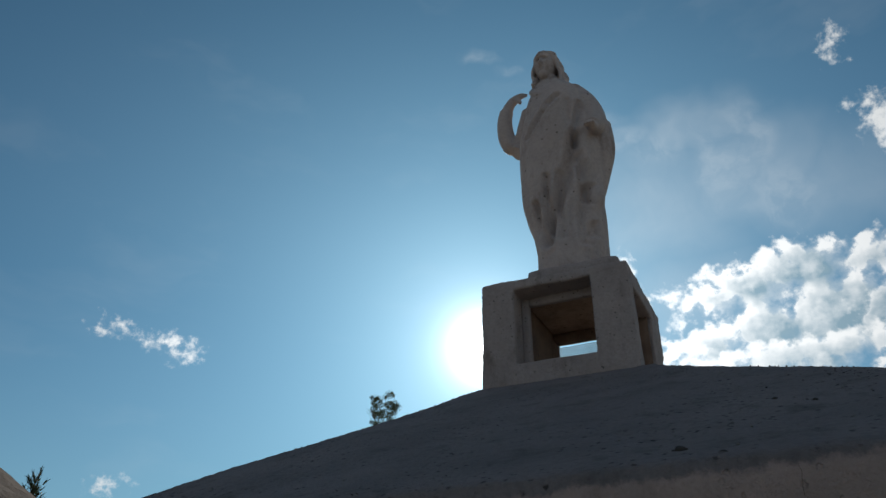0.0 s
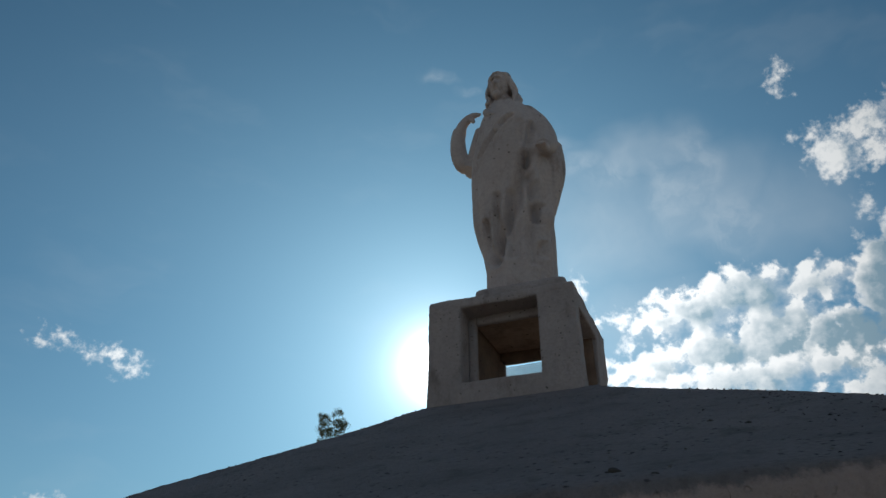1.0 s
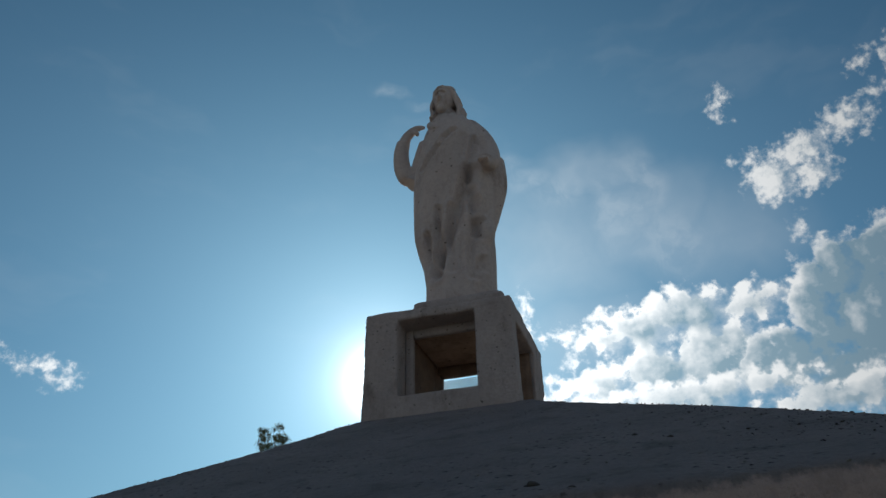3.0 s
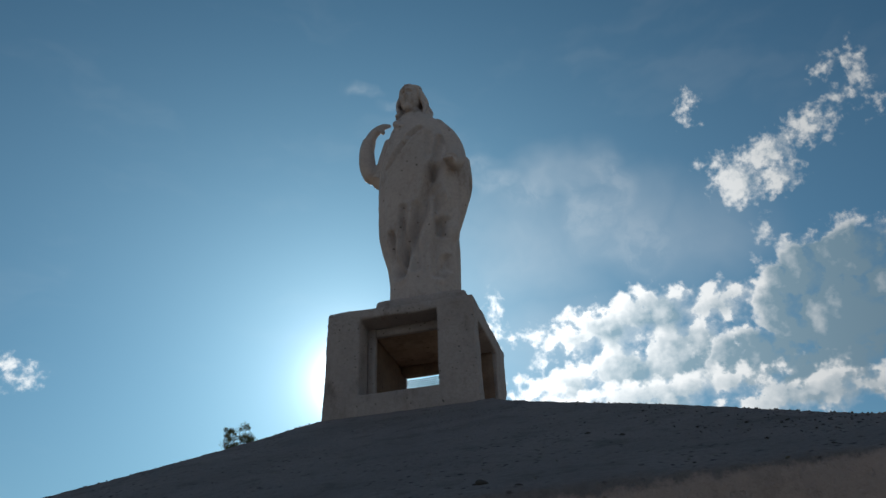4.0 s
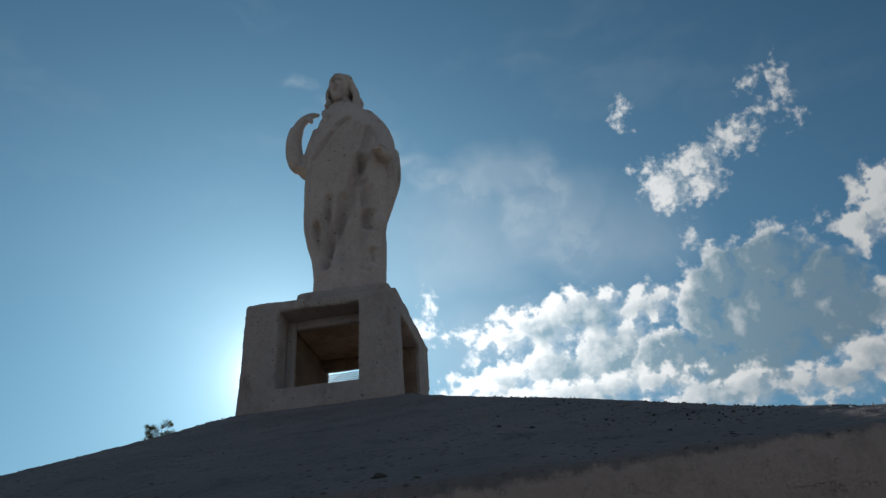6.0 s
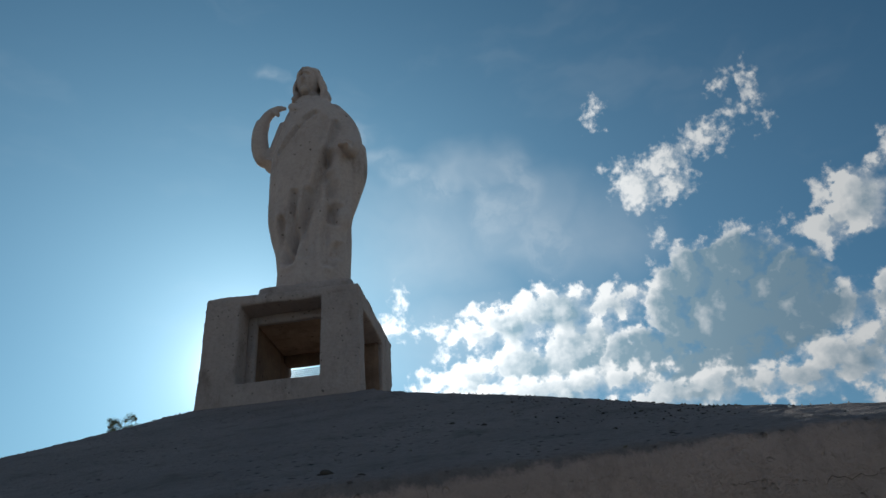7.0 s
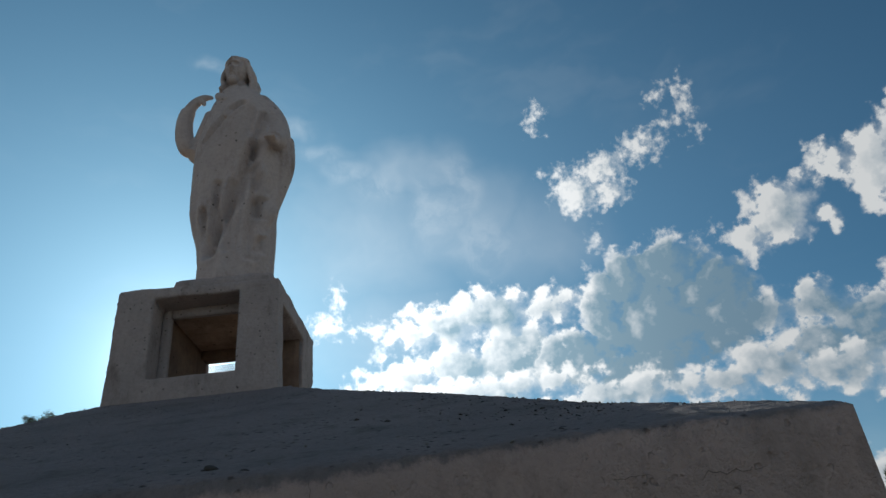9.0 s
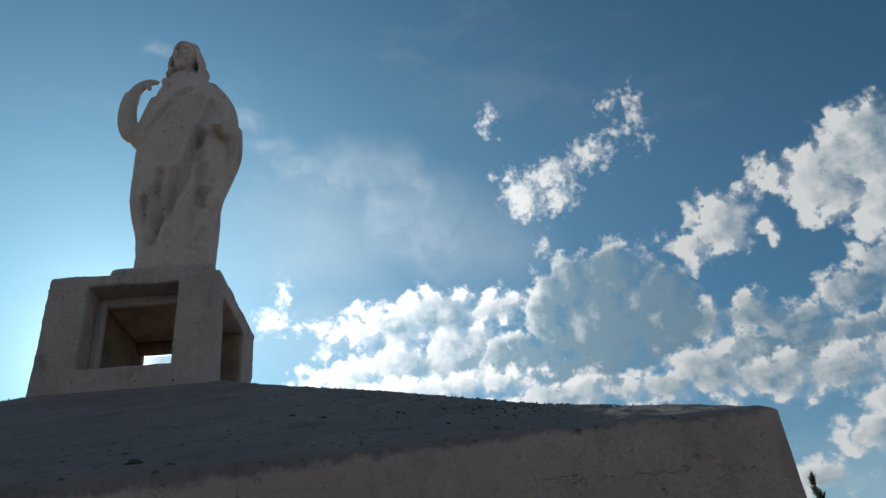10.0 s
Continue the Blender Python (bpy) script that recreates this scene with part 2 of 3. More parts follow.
def base_plaster():
    """Grey cement on the slopes, ochre limewash on the upright faces, with a ragged border between them."""
    mat = surface("base_plaster", (0.178, 0.160, 0.166), (0.225, 0.203, 0.207), 0.95, 48, 1.6, 1.0, 55, (0.085, 0.078, 0.074), 0.6, 5.0, (0.02, 0.018, 0.017), 21, 0.26)
    n = Nodes(mat.node_tree)
    shader = [k for k in mat.node_tree.nodes if k.type == "BSDF_PRINCIPLED"][0]
    grey = shader.inputs["Base Color"].links[0].from_socket
    at = n.add("ShaderNodeTexCoord").outputs["Object"]
    axis = n.add("ShaderNodeSeparateXYZ")
    n.put(axis.inputs[0], at)
    ragged = n.math("MULTIPLY", n.math("SUBTRACT", n.noise(at, 6.0, 9.0, 0.7), 0.5), 0.13)
    # the border climbs a little towards the corner
    border = n.math("MULTIPLY_ADD", n.ramp(axis.outputs[0], -1.2, 1.3), 0.085, 2.135)
    upright = n.ramp(n.math("ADD", n.math("SUBTRACT", axis.outputs[2], border), ragged), -0.012, 0.014, 1.0, 0.0)
    wash = n.mix(n.ramp(n.noise(at, 2.5, 6.0, 0.62), 0.35, 0.68), (0.44, 0.345, 0.315), (0.37, 0.296, 0.272))
    wash = n.mix(n.math("MULTIPLY", n.ramp(n.noise(at, 55.0, 6.0, 0.7), 0.45, 0.7), 0.4), wash, (0.31, 0.245, 0.222))
    wash = n.mix(n.math("MULTIPLY", n.ramp(n.noise(n.vec("MULTIPLY", at, (1.0, 1.0, 0.5)), 9.0, 8.0, 0.72), 0.5, 0.66), 0.5), wash, (0.25, 0.20, 0.18))
    n.put(shader.inputs["Base Color"], n.mix(upright, grey, wash))
    return mat


M_BASE = base_plaster()
M_PED = surface("pedestal_plaster", (0.385, 0.330, 0.318), (0.315, 0.268, 0.257), 0.92, 34, 2.2, 0.6, 42, (0.12, 0.095, 0.086), 0.6, 5.5, (0.04, 0.032, 0.028), 20, 0.19)
# hollow's walls coloured darker and its ceiling paler, evening out the light inside
M_NICHE = surface("niche_plaster_darkened", (0.23, 0.155, 0.112), (0.15, 0.10, 0.074), 0.95, 25, 5.0, 0.4, 35, (0.07, 0.042, 0.03), 0.7, 5.0, (0.03, 0.02, 0.015), 12, 0.2)
M_SOFFIT = surface("stained_soffit_lightened", (0.42, 0.30, 0.22), (0.28, 0.19, 0.135), 0.95, 25, 5.0, 0.4, 35, (0.09, 0.055, 0.038), 0.6, 5.0, (0.03, 0.02, 0.015), 12, 0.2)
M_STATUE = surface("weathered_whitewash", (0.47, 0.405, 0.388), (0.40, 0.342, 0.326), 0.85, 26, 2.0, 0.3, 32, (0.16, 0.118, 0.10), 0.6, 4.0, (0.03, 0.022, 0.018), 9, 0.15)
M_STONE = surface("dark_stone", (0.05, 0.045, 0.04), (0.08, 0.07, 0.06), 0.95, 60, 12, 0.5, 80)
M_PEBBLE = surface("mortar_crumb", (0.16, 0.15, 0.14), (0.24, 0.23, 0.21), 0.95, 60, 12, 0.5, 80)
M_WIRE = bpy.data.materials.new("rusty_wire")
M_WIRE.use_nodes = True
M_WIRE.node_tree.nodes["Principled BSDF"].inputs["Base Color"].default_value = (0.16, 0.11, 0.085, 1)
M_WIRE.node_tree.nodes["Principled BSDF"].inputs["Metallic"].default_value = 0.2
M_WIRE.node_tree.nodes["Principled BSDF"].inputs["Roughness"].default_value = 0.8
M_EARTH = surface("dry_earth", (0.33, 0.27, 0.195), (0.26, 0.22, 0.155), 1.0, 3.0, 0.08, 0.4, 4.0, (0.09, 0.10, 0.045), 0.7, 0.3)
M_BARK = surface("bark", (0.12, 0.09, 0.07), (0.17, 0.14, 0.11), 0.95, 30, 4, 0.6, 30)
M_RUBBLE = surface("brown_stone", (0.085, 0.052, 0.033), (0.06, 0.038, 0.026), 0.95, 20, 2.0, 0.6, 20, (0.08, 0.06, 0.04), 0.6, 3.0)


def leaf_material(name, a, b):
    mat = bpy.data.materials.new(name)
    mat.use_nodes = True
    mat.node_tree.nodes.clear()
    n = Nodes(mat.node_tree)
    geo = n.add("ShaderNodeNewGeometry")
    color = n.mix(geo.outputs["Random Per Island"], a, b)
    diff, trans = n.add("ShaderNodeBsdfPrincipled"), n.add("ShaderNodeBsdfTranslucent")
    n.put(diff.inputs["Base Color"], color), n.put(trans.inputs["Color"], color)
    diff.inputs["Roughness"].default_value = 0.55
    both = n.add("ShaderNodeMixShader")
    both.inputs[0].default_value = 0.3
    n.links.new(diff.outputs[0], both.inputs[1]), n.links.new(trans.outputs[0], both.inputs[2])
    n.links.new(both.outputs[0], n.add("ShaderNodeOutputMaterial").inputs[0])
    return mat


M_LEAF = leaf_material("broad_leaf", (0.045, 0.06, 0.02), (0.09, 0.095, 0.035))
M_NEEDLE = leaf_material("needle", (0.025, 0.04, 0.018), (0.05, 0.06, 0.025))


# ---- helpers of the scene ----
def part(name, bm, material, parent=None, label="", smooth=False):
    """Links a bmesh as one mesh object under a thing or a part."""
    mesh = bpy.data.meshes.new(name)
    bm.to_mesh(mesh)
    bm.free()
    mesh.materials.append(material)
    if smooth:
        mesh.shade_smooth()
    ob = new(name, mesh)
    if parent:
        ob.parent = parent
    if label:
        tagged(ob, label)
    return ob


def thing(name, label, category, group="", kind=""):
    return tagged(new(name), label, category, group, kind)


def rough_box(bm, lo, hi, cell=0.06, jitter=0.006, seed=0.0, round_off=0.02):
    """A hand-plastered block: a gridded box with rounded, slightly uneven edges."""
    lo, hi = Vector(lo), Vector(hi)
    size = hi - lo
    counts = [max(2, min(60, round(s / cell))) for s in size]
    seen = {}

    def vert(i, j, k):
        key = (i, j, k)
        if key not in seen:
            p = Vector(lo[a] + size[a] * c / counts[a] for a, c in enumerate(key))
            inner = Vector(min(max(p[a], lo[a] + round_off), hi[a] - round_off) for a in range(3))
            d = p - inner
            if d.length > 1e-6:
                p = inner + d.normalized() * min(round_off, d.length) if sum(abs(c) > 1e-6 for c in d) > 1 else p
            p += Vector(noise.noise_vector(p * 4 + Vector((seed, 0, 0)))) * jitter + Vector(noise.noise_vector(p * 17)) * jitter * 0.5
            seen[key] = bm.verts.new(p)
        return seen[key]

    nx, ny, nz = counts
    for (a, b, c), flip_lo in (((0, 1, 2), True), ((1, 2, 0), True), ((2, 0, 1), True)):
        for side in (0, counts[c]):
            for i in range(counts[a]):
                for j in range(counts[b]):
                    quad = []
                    for di, dj in ((0, 0), (1, 0), (1, 1), (0, 1)):
                        key = [0, 0, 0]
                        key[a], key[b], key[c] = i + di, j + dj, side
                        quad.append(vert(*key))
                    bm.faces.new(quad if side else quad[::-1])


def spline(knots, s):
    """Value on a polyline of (parameter, values...), eased by a Catmull-Rom curve."""
    keys = [k[0] for k in knots]
    i = max(0, min(len(knots) - 2, sum(1 for k in keys if k <= s) - 1))
    t = min(1.0, max(0.0, (s - keys[i]) / (keys[i + 1] - keys[i])))
    p = [Vector(knots[max(0, min(len(knots) - 1, j))][1:]) if len(knots[0]) > 3 else Vector((*knots[max(0, min(len(knots) - 1, j))][1:], 0, 0)[:3]) for j in (i - 1, i, i + 1, i + 2)]
    return 0.5 * ((2 * p[1]) + (p[2] - p[0]) * t + (2 * p[0] - 5 * p[1] + 4 * p[2] - p[3]) * t * t + (3 * p[1] - p[0] - 3 * p[2] + p[3]) * t ** 3)


def tube(bm, path, sides=16, flat=1.0):
    """A closed tapered tube along (x, y, z, radius) knots."""
    knots = [(i, *p[:3]) for i, p in enumerate(path)]
    radii = [(i, p[3], 0, 0) for i, p in enumerate(path)]
    steps = 6 * (len(path) - 1)
    rings, last = [], Vector((0.3, 1, 0.2))
    for k in range(steps + 1):
        s = (len(path) - 1) * k / steps
        c, ahead = spline(knots, s), spline(knots, min(len(path) - 1, s + 0.05)) - spline(knots, max(0, s - 0.05))
        ahead.normalize()
        side = last - ahead * last.dot(ahead)
        side.normalize()
        last = side
        up = ahead.cross(side)
        r = max(0.002, spline(radii, s)[0])
        rings.append([bm.verts.new(c + (side * math.cos(a) * flat + up * math.sin(a)) * r) for a in (2 * math.pi * q / sides for q in range(sides))])
    for a, b in zip(rings, rings[1:]):
        for q in range(sides):
            bm.faces.new((a[q], a[(q + 1) % sides], b[(q + 1) % sides], b[q]))
    bm.faces.new(rings[0][::-1]), bm.faces.new(rings[-1])


def join(bm, other):
    """Adds another bmesh to bm and frees it."""
    scratch = bpy.data.meshes.new("scratch")
    other.to_mesh(scratch)
    other.free()
    bm.from_mesh(scratch)
    bpy.data.meshes.remove(scratch)


def ball(bm, centre, radii, turn=(0, 0, 0), detail=3):
    m = pose(*centre, *turn) @ Matrix.Diagonal((*radii, 1))
    bmesh.ops.create_icosphere(bm, subdivisions=detail, radius=1.0, matrix=m)


# ---- ground ----
def build_ground():
    bm = bmesh.new()
    ring = [0, 6, 14, 30, 70, 180, 500, 1500, 4000]
    rows = []
    for r in ring:
        rows.append([bm.verts.new((r * math.cos(a), r * math.sin(a), 0.0 if r < 10 else noise.noise(Vector((r * math.cos(a), r * math.sin(a), 0)) * 0.01) * min(3.0, r * 0.006) - r * 0.004)) for a in (2 * math.pi * k / 48 for k in range(48))] if r else [bm.verts.new((0, 0, 0))])
    for k in range(48):
        bm.faces.new((rows[0][0], rows[1][k], rows[1][(k + 1) % 48]))
        for a, b in zip(rows[1:], rows[2:]):
            bm.faces.new((a[k], b[k], b[(k + 1) % 48], a[(k + 1) % 48]))
    tagged(part("ground", bm, M_EARTH, smooth=True), "dry brown earth with sparse grass on the hilltop", "ground", kind="structure")


build_ground()

# ---- the sloping base under the pedestal ----
HIP_RIGHT = [(0.00, 1.343, 1.795, 2.230), (0.10, 1.195, 2.117, 2.346), (0.22, 0.91, 2.49, 2.495), (0.41, 0.53, 3.116, 2.768), (0.64, -0.066, 3.865, 3.121), (0.88, -0.773, 4.654, 3.491), (1.0, -1.0, 5.03, 3.668)]
HIP_LEFT = [(0.00, -3.32, 1.80, 2.15), (0.14, -3.19, 2.267, 2.37), (0.34, -3.03, 2.90, 2.667), (0.45, -2.89, 3.252, 2.832), (0.56, -2.755, 3.616, 3.003), (0.74, -2.59, 4.199, 3.277), (1.0, -2.50, 5.03, 3.665)]
MIRROR_Y = 11.4                       # the back repeats the front about the pedestal's middle


def slope_point(u, v):
    """A point of the front slope: u from the left hip to the right one, v from the eave up to the pedestal."""
    a, b = spline(HIP_LEFT, v), spline(HIP_RIGHT, v)
    return a.lerp(b, u)


def build_base():
    base = thing("monument_base", "grey cement hipped base with ochre limewashed walls, cracked and pitted", "plinth", kind="structure")
    bm = bmesh.new()
    nu, nv = 170, 120
    # rows: up the front wall, over the rounded eave, up the slope
    levels = [("wall", z) for z in (0.0, 0.6, 1.1, 1.4, 1.6, 1.75, 1.85, 1.95, 2.03, 2.09)] + [("slope", k / nv) for k in range(nv + 1)]
    grid = []
    for kind, s in levels:
        row = []
        for i in range(nu + 1):
            u = i / nu
            if kind == "wall":
                p = slope_point(u, 0.0)
                p = Vector((p.x, p.y, s))
            else:
                p = slope_point(u, s)
                # the eave is rounded over
                d = s * 3.3
                if d < 0.07:
                    p.z -= 0.009 * (1 - d / 0.07) ** 2
                    p.y += 0.005 * (1 - d / 0.07) ** 2
            near = max(0.0, min(1.0, (p.z - 1.5) / 0.4))
            lump = noise.noise(p * 1.3) * 0.008 + noise.noise(p * 5.0) * 0.004 + noise.noise(p * 19.0) * 0.0045 + noise.noise(p * 38.0) * 0.0035
            q = p + (Vector((0, -0.35, 0.9)) if kind == "slope" else Vector((0, -1, 0))) * lump * near
            row.append(bm.verts.new(q))
        grid.append(row)
    # the flanks and the back: each row runs round the base and comes back along the mirrored front
    for a, b in zip(grid, grid[1:]):
        for i in range(nu):
            bm.faces.new((a[i], a[i + 1], b[i + 1], b[i]))
    part("front_face", bm, M_BASE, base, "grey cement slope above an ochre wall", smooth=True)
    for name, u in (("side_face", 0.0), ("side_face", 1.0)):
        bm = bmesh.new()
        rows = []
        for kind, s in levels:
            p = slope_point(u, 0.0 if kind == "wall" else s)
            if kind == "wall":
                p.z = s
            ends = []
            for k in range(13):
                w = k / 12
                y = p.y + (MIRROR_Y - 2 * p.y) * w
                ends.append(bm.verts.new((p.x - (0.006 if u else -0.006), y + (0.006 if k == 0 else 0), p.z - 0.006)))
            rows.append(ends)
        for a, b in zip(rows, rows[1:]):
            for k in range(12):
                bm.faces.new((a[k], a[k + 1], b[k + 1], b[k]))
        bmesh.ops.recalc_face_normals(bm, faces=bm.faces)
        part(name, bm, M_BASE, base, smooth=True)
    bm = bmesh.new()
    rows = []
    for kind, s in levels[::4] + [levels[-1]]:
        row = []
        for i in range(0, nu + 1, 10):
            p = slope_point(i / nu, 0.0 if kind == "wall" else s)
            row.append(bm.verts.new((p.x, MIRROR_Y - p.y, s if kind == "wall" else p.z)))
        rows.append(row)
    for a, b in zip(rows, rows[1:]):
        for i in range(len(a) - 1):
            bm.faces.new((a[i + 1], a[i], b[i], b[i + 1]))
    part("back_face", bm, M_BASE, base, smooth=True)
    bm = bmesh.new()
    rough_box(bm, (-2.5, 5.0, 3.3), (-1.0, MIRROR_Y - 5.0, 3.66), 0.15, 0.004)
    part("top", bm, M_BASE, base)
    return base


BASE = build_base()
M_CRACK_RIDGE = surface("crack_ridge_shade", (0.10, 0.08, 0.07), (0.16, 0.125, 0.11), 1.0)


def slope_at(x, y):
    """Height of the cement slope over a place in the plan."""
    lo, hi = 0.0, 1.0
    for _ in range(24):
        v = (lo + hi) / 2
        a, b = spline(HIP_LEFT, v), spline(HIP_RIGHT, v)
        if a.lerp(b, (x - a.x) / (b.x - a.x)).y < y:
            lo = v
        else:
            hi = v
    return a.lerp(b, (x - a.x) / (b.x - a.x)).z


def crack_ridge_line(points, width, seed):
    """A thin ragged dark strip along points on the plaster, for cracks and trowel ridges."""
    rng = random.Random(seed)
    line = []
    for a, b in zip(points, points[1:]):
        a, b = Vector(a), Vector(b)
        steps = max(2, round((b - a).length / 0.012))
        line += [a.lerp(b, k / steps) + Vector((rng.gauss(0, 0.003), 0, rng.gauss(0, 0.003))) for k in range(steps)]
    bm = bmesh.new()
    rows = []
    for k, p in enumerate(line):
        w = width * 0.28 * (0.35 + 0.65 * rng.random()) * min(1.0, k / 4, (len(line) - 1 - k) / 4 + 0.05)
        ahead = (line[min(len(line) - 1, k + 1)] - line[max(0, k - 1)]).normalized()
        side = ahead.cross(Vector((0, -0.4, 0.9) if points[0][1] > 1.81 else (0, -1, 0))).normalized() * (w / 2 + 0.0002)
        rows.append((bm.verts.new(p - side), bm.verts.new(p + side)))
    for a, b in zip(rows, rows[1:]):
        bm.faces.new((a[0], a[1], b[1], b[0]))
    part("crack_ridge_line", bm, M_CRACK_RIDGE, BASE)


for points, width, seed in (
        ([(0.66, 1.788, 2.086), (0.732, 1.788, 2.093), (0.781, 1.788, 2.077)], 0.006, 1), ([(0.80, 1.788, 2.074), (0.832, 1.788, 2.071)], 0.005, 12),
        ([(0.885, 1.788, 2.063), (0.910, 1.788, 2.084), (0.952, 1.788, 2.075), (0.991, 1.788, 2.081), (1.034, 1.788, 2.076), (1.075, 1.788, 2.083)], 0.007, 13),
        ([(-0.141, 1.788, 2.165), (-0.130, 1.788, 2.137), (-0.136, 1.788, 2.084), (-0.12, 1.788, 2.0), (-0.13, 1.788, 1.9)], 0.005, 2)):
    crack_ridge_line(points, width, seed)
# trowel ridges of the slope, their shade drawn as dark strips
for line, width, seed in (([(-1.176, 2.641), (-1.10, 2.66), (-1.021, 2.656)], 0.012, 5), ([(-0.691, 1.895), (-0.615, 1.935)], 0.008, 6), ([(-0.73, 2.736), (-0.588, 2.80)], 0.010, 7), ([(-1.233, 2.50), (-1.043, 2.57)], 0.008, 8),
                          ([(0.25, 2.9), (0.36, 2.93)], 0.008, 9), ([(-1.9, 3.1), (-1.72, 3.16), (-1.6, 3.14)], 0.012, 10), ([(-0.35, 3.3), (-0.15, 3.36)], 0.010, 11)):
    crack_ridge_line([(x, y, slope_at(x, y) + 0.006) for x, y in line], width, seed)


def scatter_crumbs(name, label, count, size, material, pick, seed, flat=0.6):
    """Loose bits lying on the slope."""
    rng = random.Random(seed)
    bm = bmesh.new()
    for _ in range(count):
        x, y = pick(rng)
        z = slope_at(x, y)
        r = size * rng.uniform(0.4, 1.5)
        first = len(bm.verts)
        ball(bm, (x, y, z + r * flat * 0.3), (r * rng.uniform(0.7, 1.5), r, r * flat), (25, rng.uniform(-20, 20), rng.uniform(0, 180)), 1)
        bm.verts.ensure_lookup_table()
        for v in bm.verts[first:]:
            v.co += Vector((rng.gauss(0, r * 0.14), rng.gauss(0, r * 0.14), rng.gauss(0, r * 0.1)))
    tagged(part(name, bm, material), label, "rubble", kind="stuff")


def over_slope(rng):
    p = slope_point(rng.uniform(0.03, 0.985), rng.uniform(0.01, 0.9) ** 1.3)
    return p.x, p.y


def near_hip(rng):
    p = slope_point(1.0 - abs(rng.gauss(0, 0.06)) - 0.004, rng.uniform(0.04, 0.55))
    return p.x, p.y


def along_hips(rng):
    p = slope_point(rng.choice((0.003, 0.997)), rng.uniform(0.02, 0.95))
    return p.x, p.y


scatter_crumbs("mortar_crumbs", "small grey mortar crumbs strewn over the cement slope", 260, 0.0045, M_PEBBLE, over_slope, 3)
scatter_crumbs("lichen_flakes", "black lichen flakes and soot spots on the cement slope", 280, 0.0048, M_STONE, near_hip, 4, 0.25)
scatter_crumbs("black_specks", "black specks and pits scattered over the cement slope", 130, 0.0045, M_STONE, over_slope, 8, 0.35)
scatter_crumbs("edge_crumbs", "rough mortar crumbs along the ridges of the base", 220, 0.0048, M_PEBBLE, along_hips, 5, 0.8)
for x, y, r in ((-0.47, 1.985, 0.017), (0.575, 1.93, 0.011), (-0.17, 2.9, 0.009), (-0.02, 2.74, 0.009), (-0.33, 1.86, 0.010)):
    bm = bmesh.new()
    ball(bm, (x, y, slope_at(x, y) + r * 0.25), (r * 1.3, r * 0.8, r * 0.6), (25, 10, 20), 2)
    ball(bm, (x - r * 1.3, y, slope_at(x - r * 1.3, y) + r * 0.1), (r * 0.9, r * 0.35, r * 0.3), (25, 10, 5), 1)
    for v in bm.verts:
        v.co += Vector(noise.noise_vector(v.co * 60)) * r * 0.3
    tagged(part("dark_stone", bm, M_STONE, smooth=True), "small black stone lying on the grey cement slope", "stone", "stones on the base")
# pale glossy chips added to stand for the white glints near the ridge
M_GLINT = bpy.data.materials.new("pale_glint")
M_GLINT.use_nodes = True
M_GLINT.node_tree.nodes["Principled BSDF"].inputs["Base Color"].default_value = (0.75, 0.8, 0.8, 1)
M_GLINT.node_tree.nodes["Principled BSDF"].inputs["Roughness"].default_value = 0.08
for k, (x, y) in enumerate(((1.03, 2.27), (1.06, 2.24), (1.085, 2.235), (1.13, 2.19), (1.17, 2.16), (0.99, 2.33))):
    bm = bmesh.new()
    z = slope_at(x, y) + 0.004
    tip = [bm.verts.new(Vector((x, y, z)) + Vector(p) * 0.011) for p in ((-0.6, 0.0, -0.3), (0.5, -0.2, -0.3), (0.1, 0.5, -0.3), (0.1 * k - 0.3, 0.1, 0.8))]
    for f in ((0, 1, 3), (1, 2, 3), (2, 0, 3), (2, 1, 0)):
        bm.faces.new([tip[q] for q in f])
    tagged(part("glint_chip", bm, M_GLINT), "small pale chip on the cement slope, standing for a glint", "shard", "glass shards")

# ---- pedestal ----
X0, X1, Y0, Y1, Z0, Z1 = -2.445, -1.105, 5.01, 6.36, 3.45, 4.62
OPEN_LO, OPEN_HI = 3.84, 4.53        # sill and head of the openings
JAMB_L, JAMB_R = -2.135, -1.435        # jambs of the front and back openings


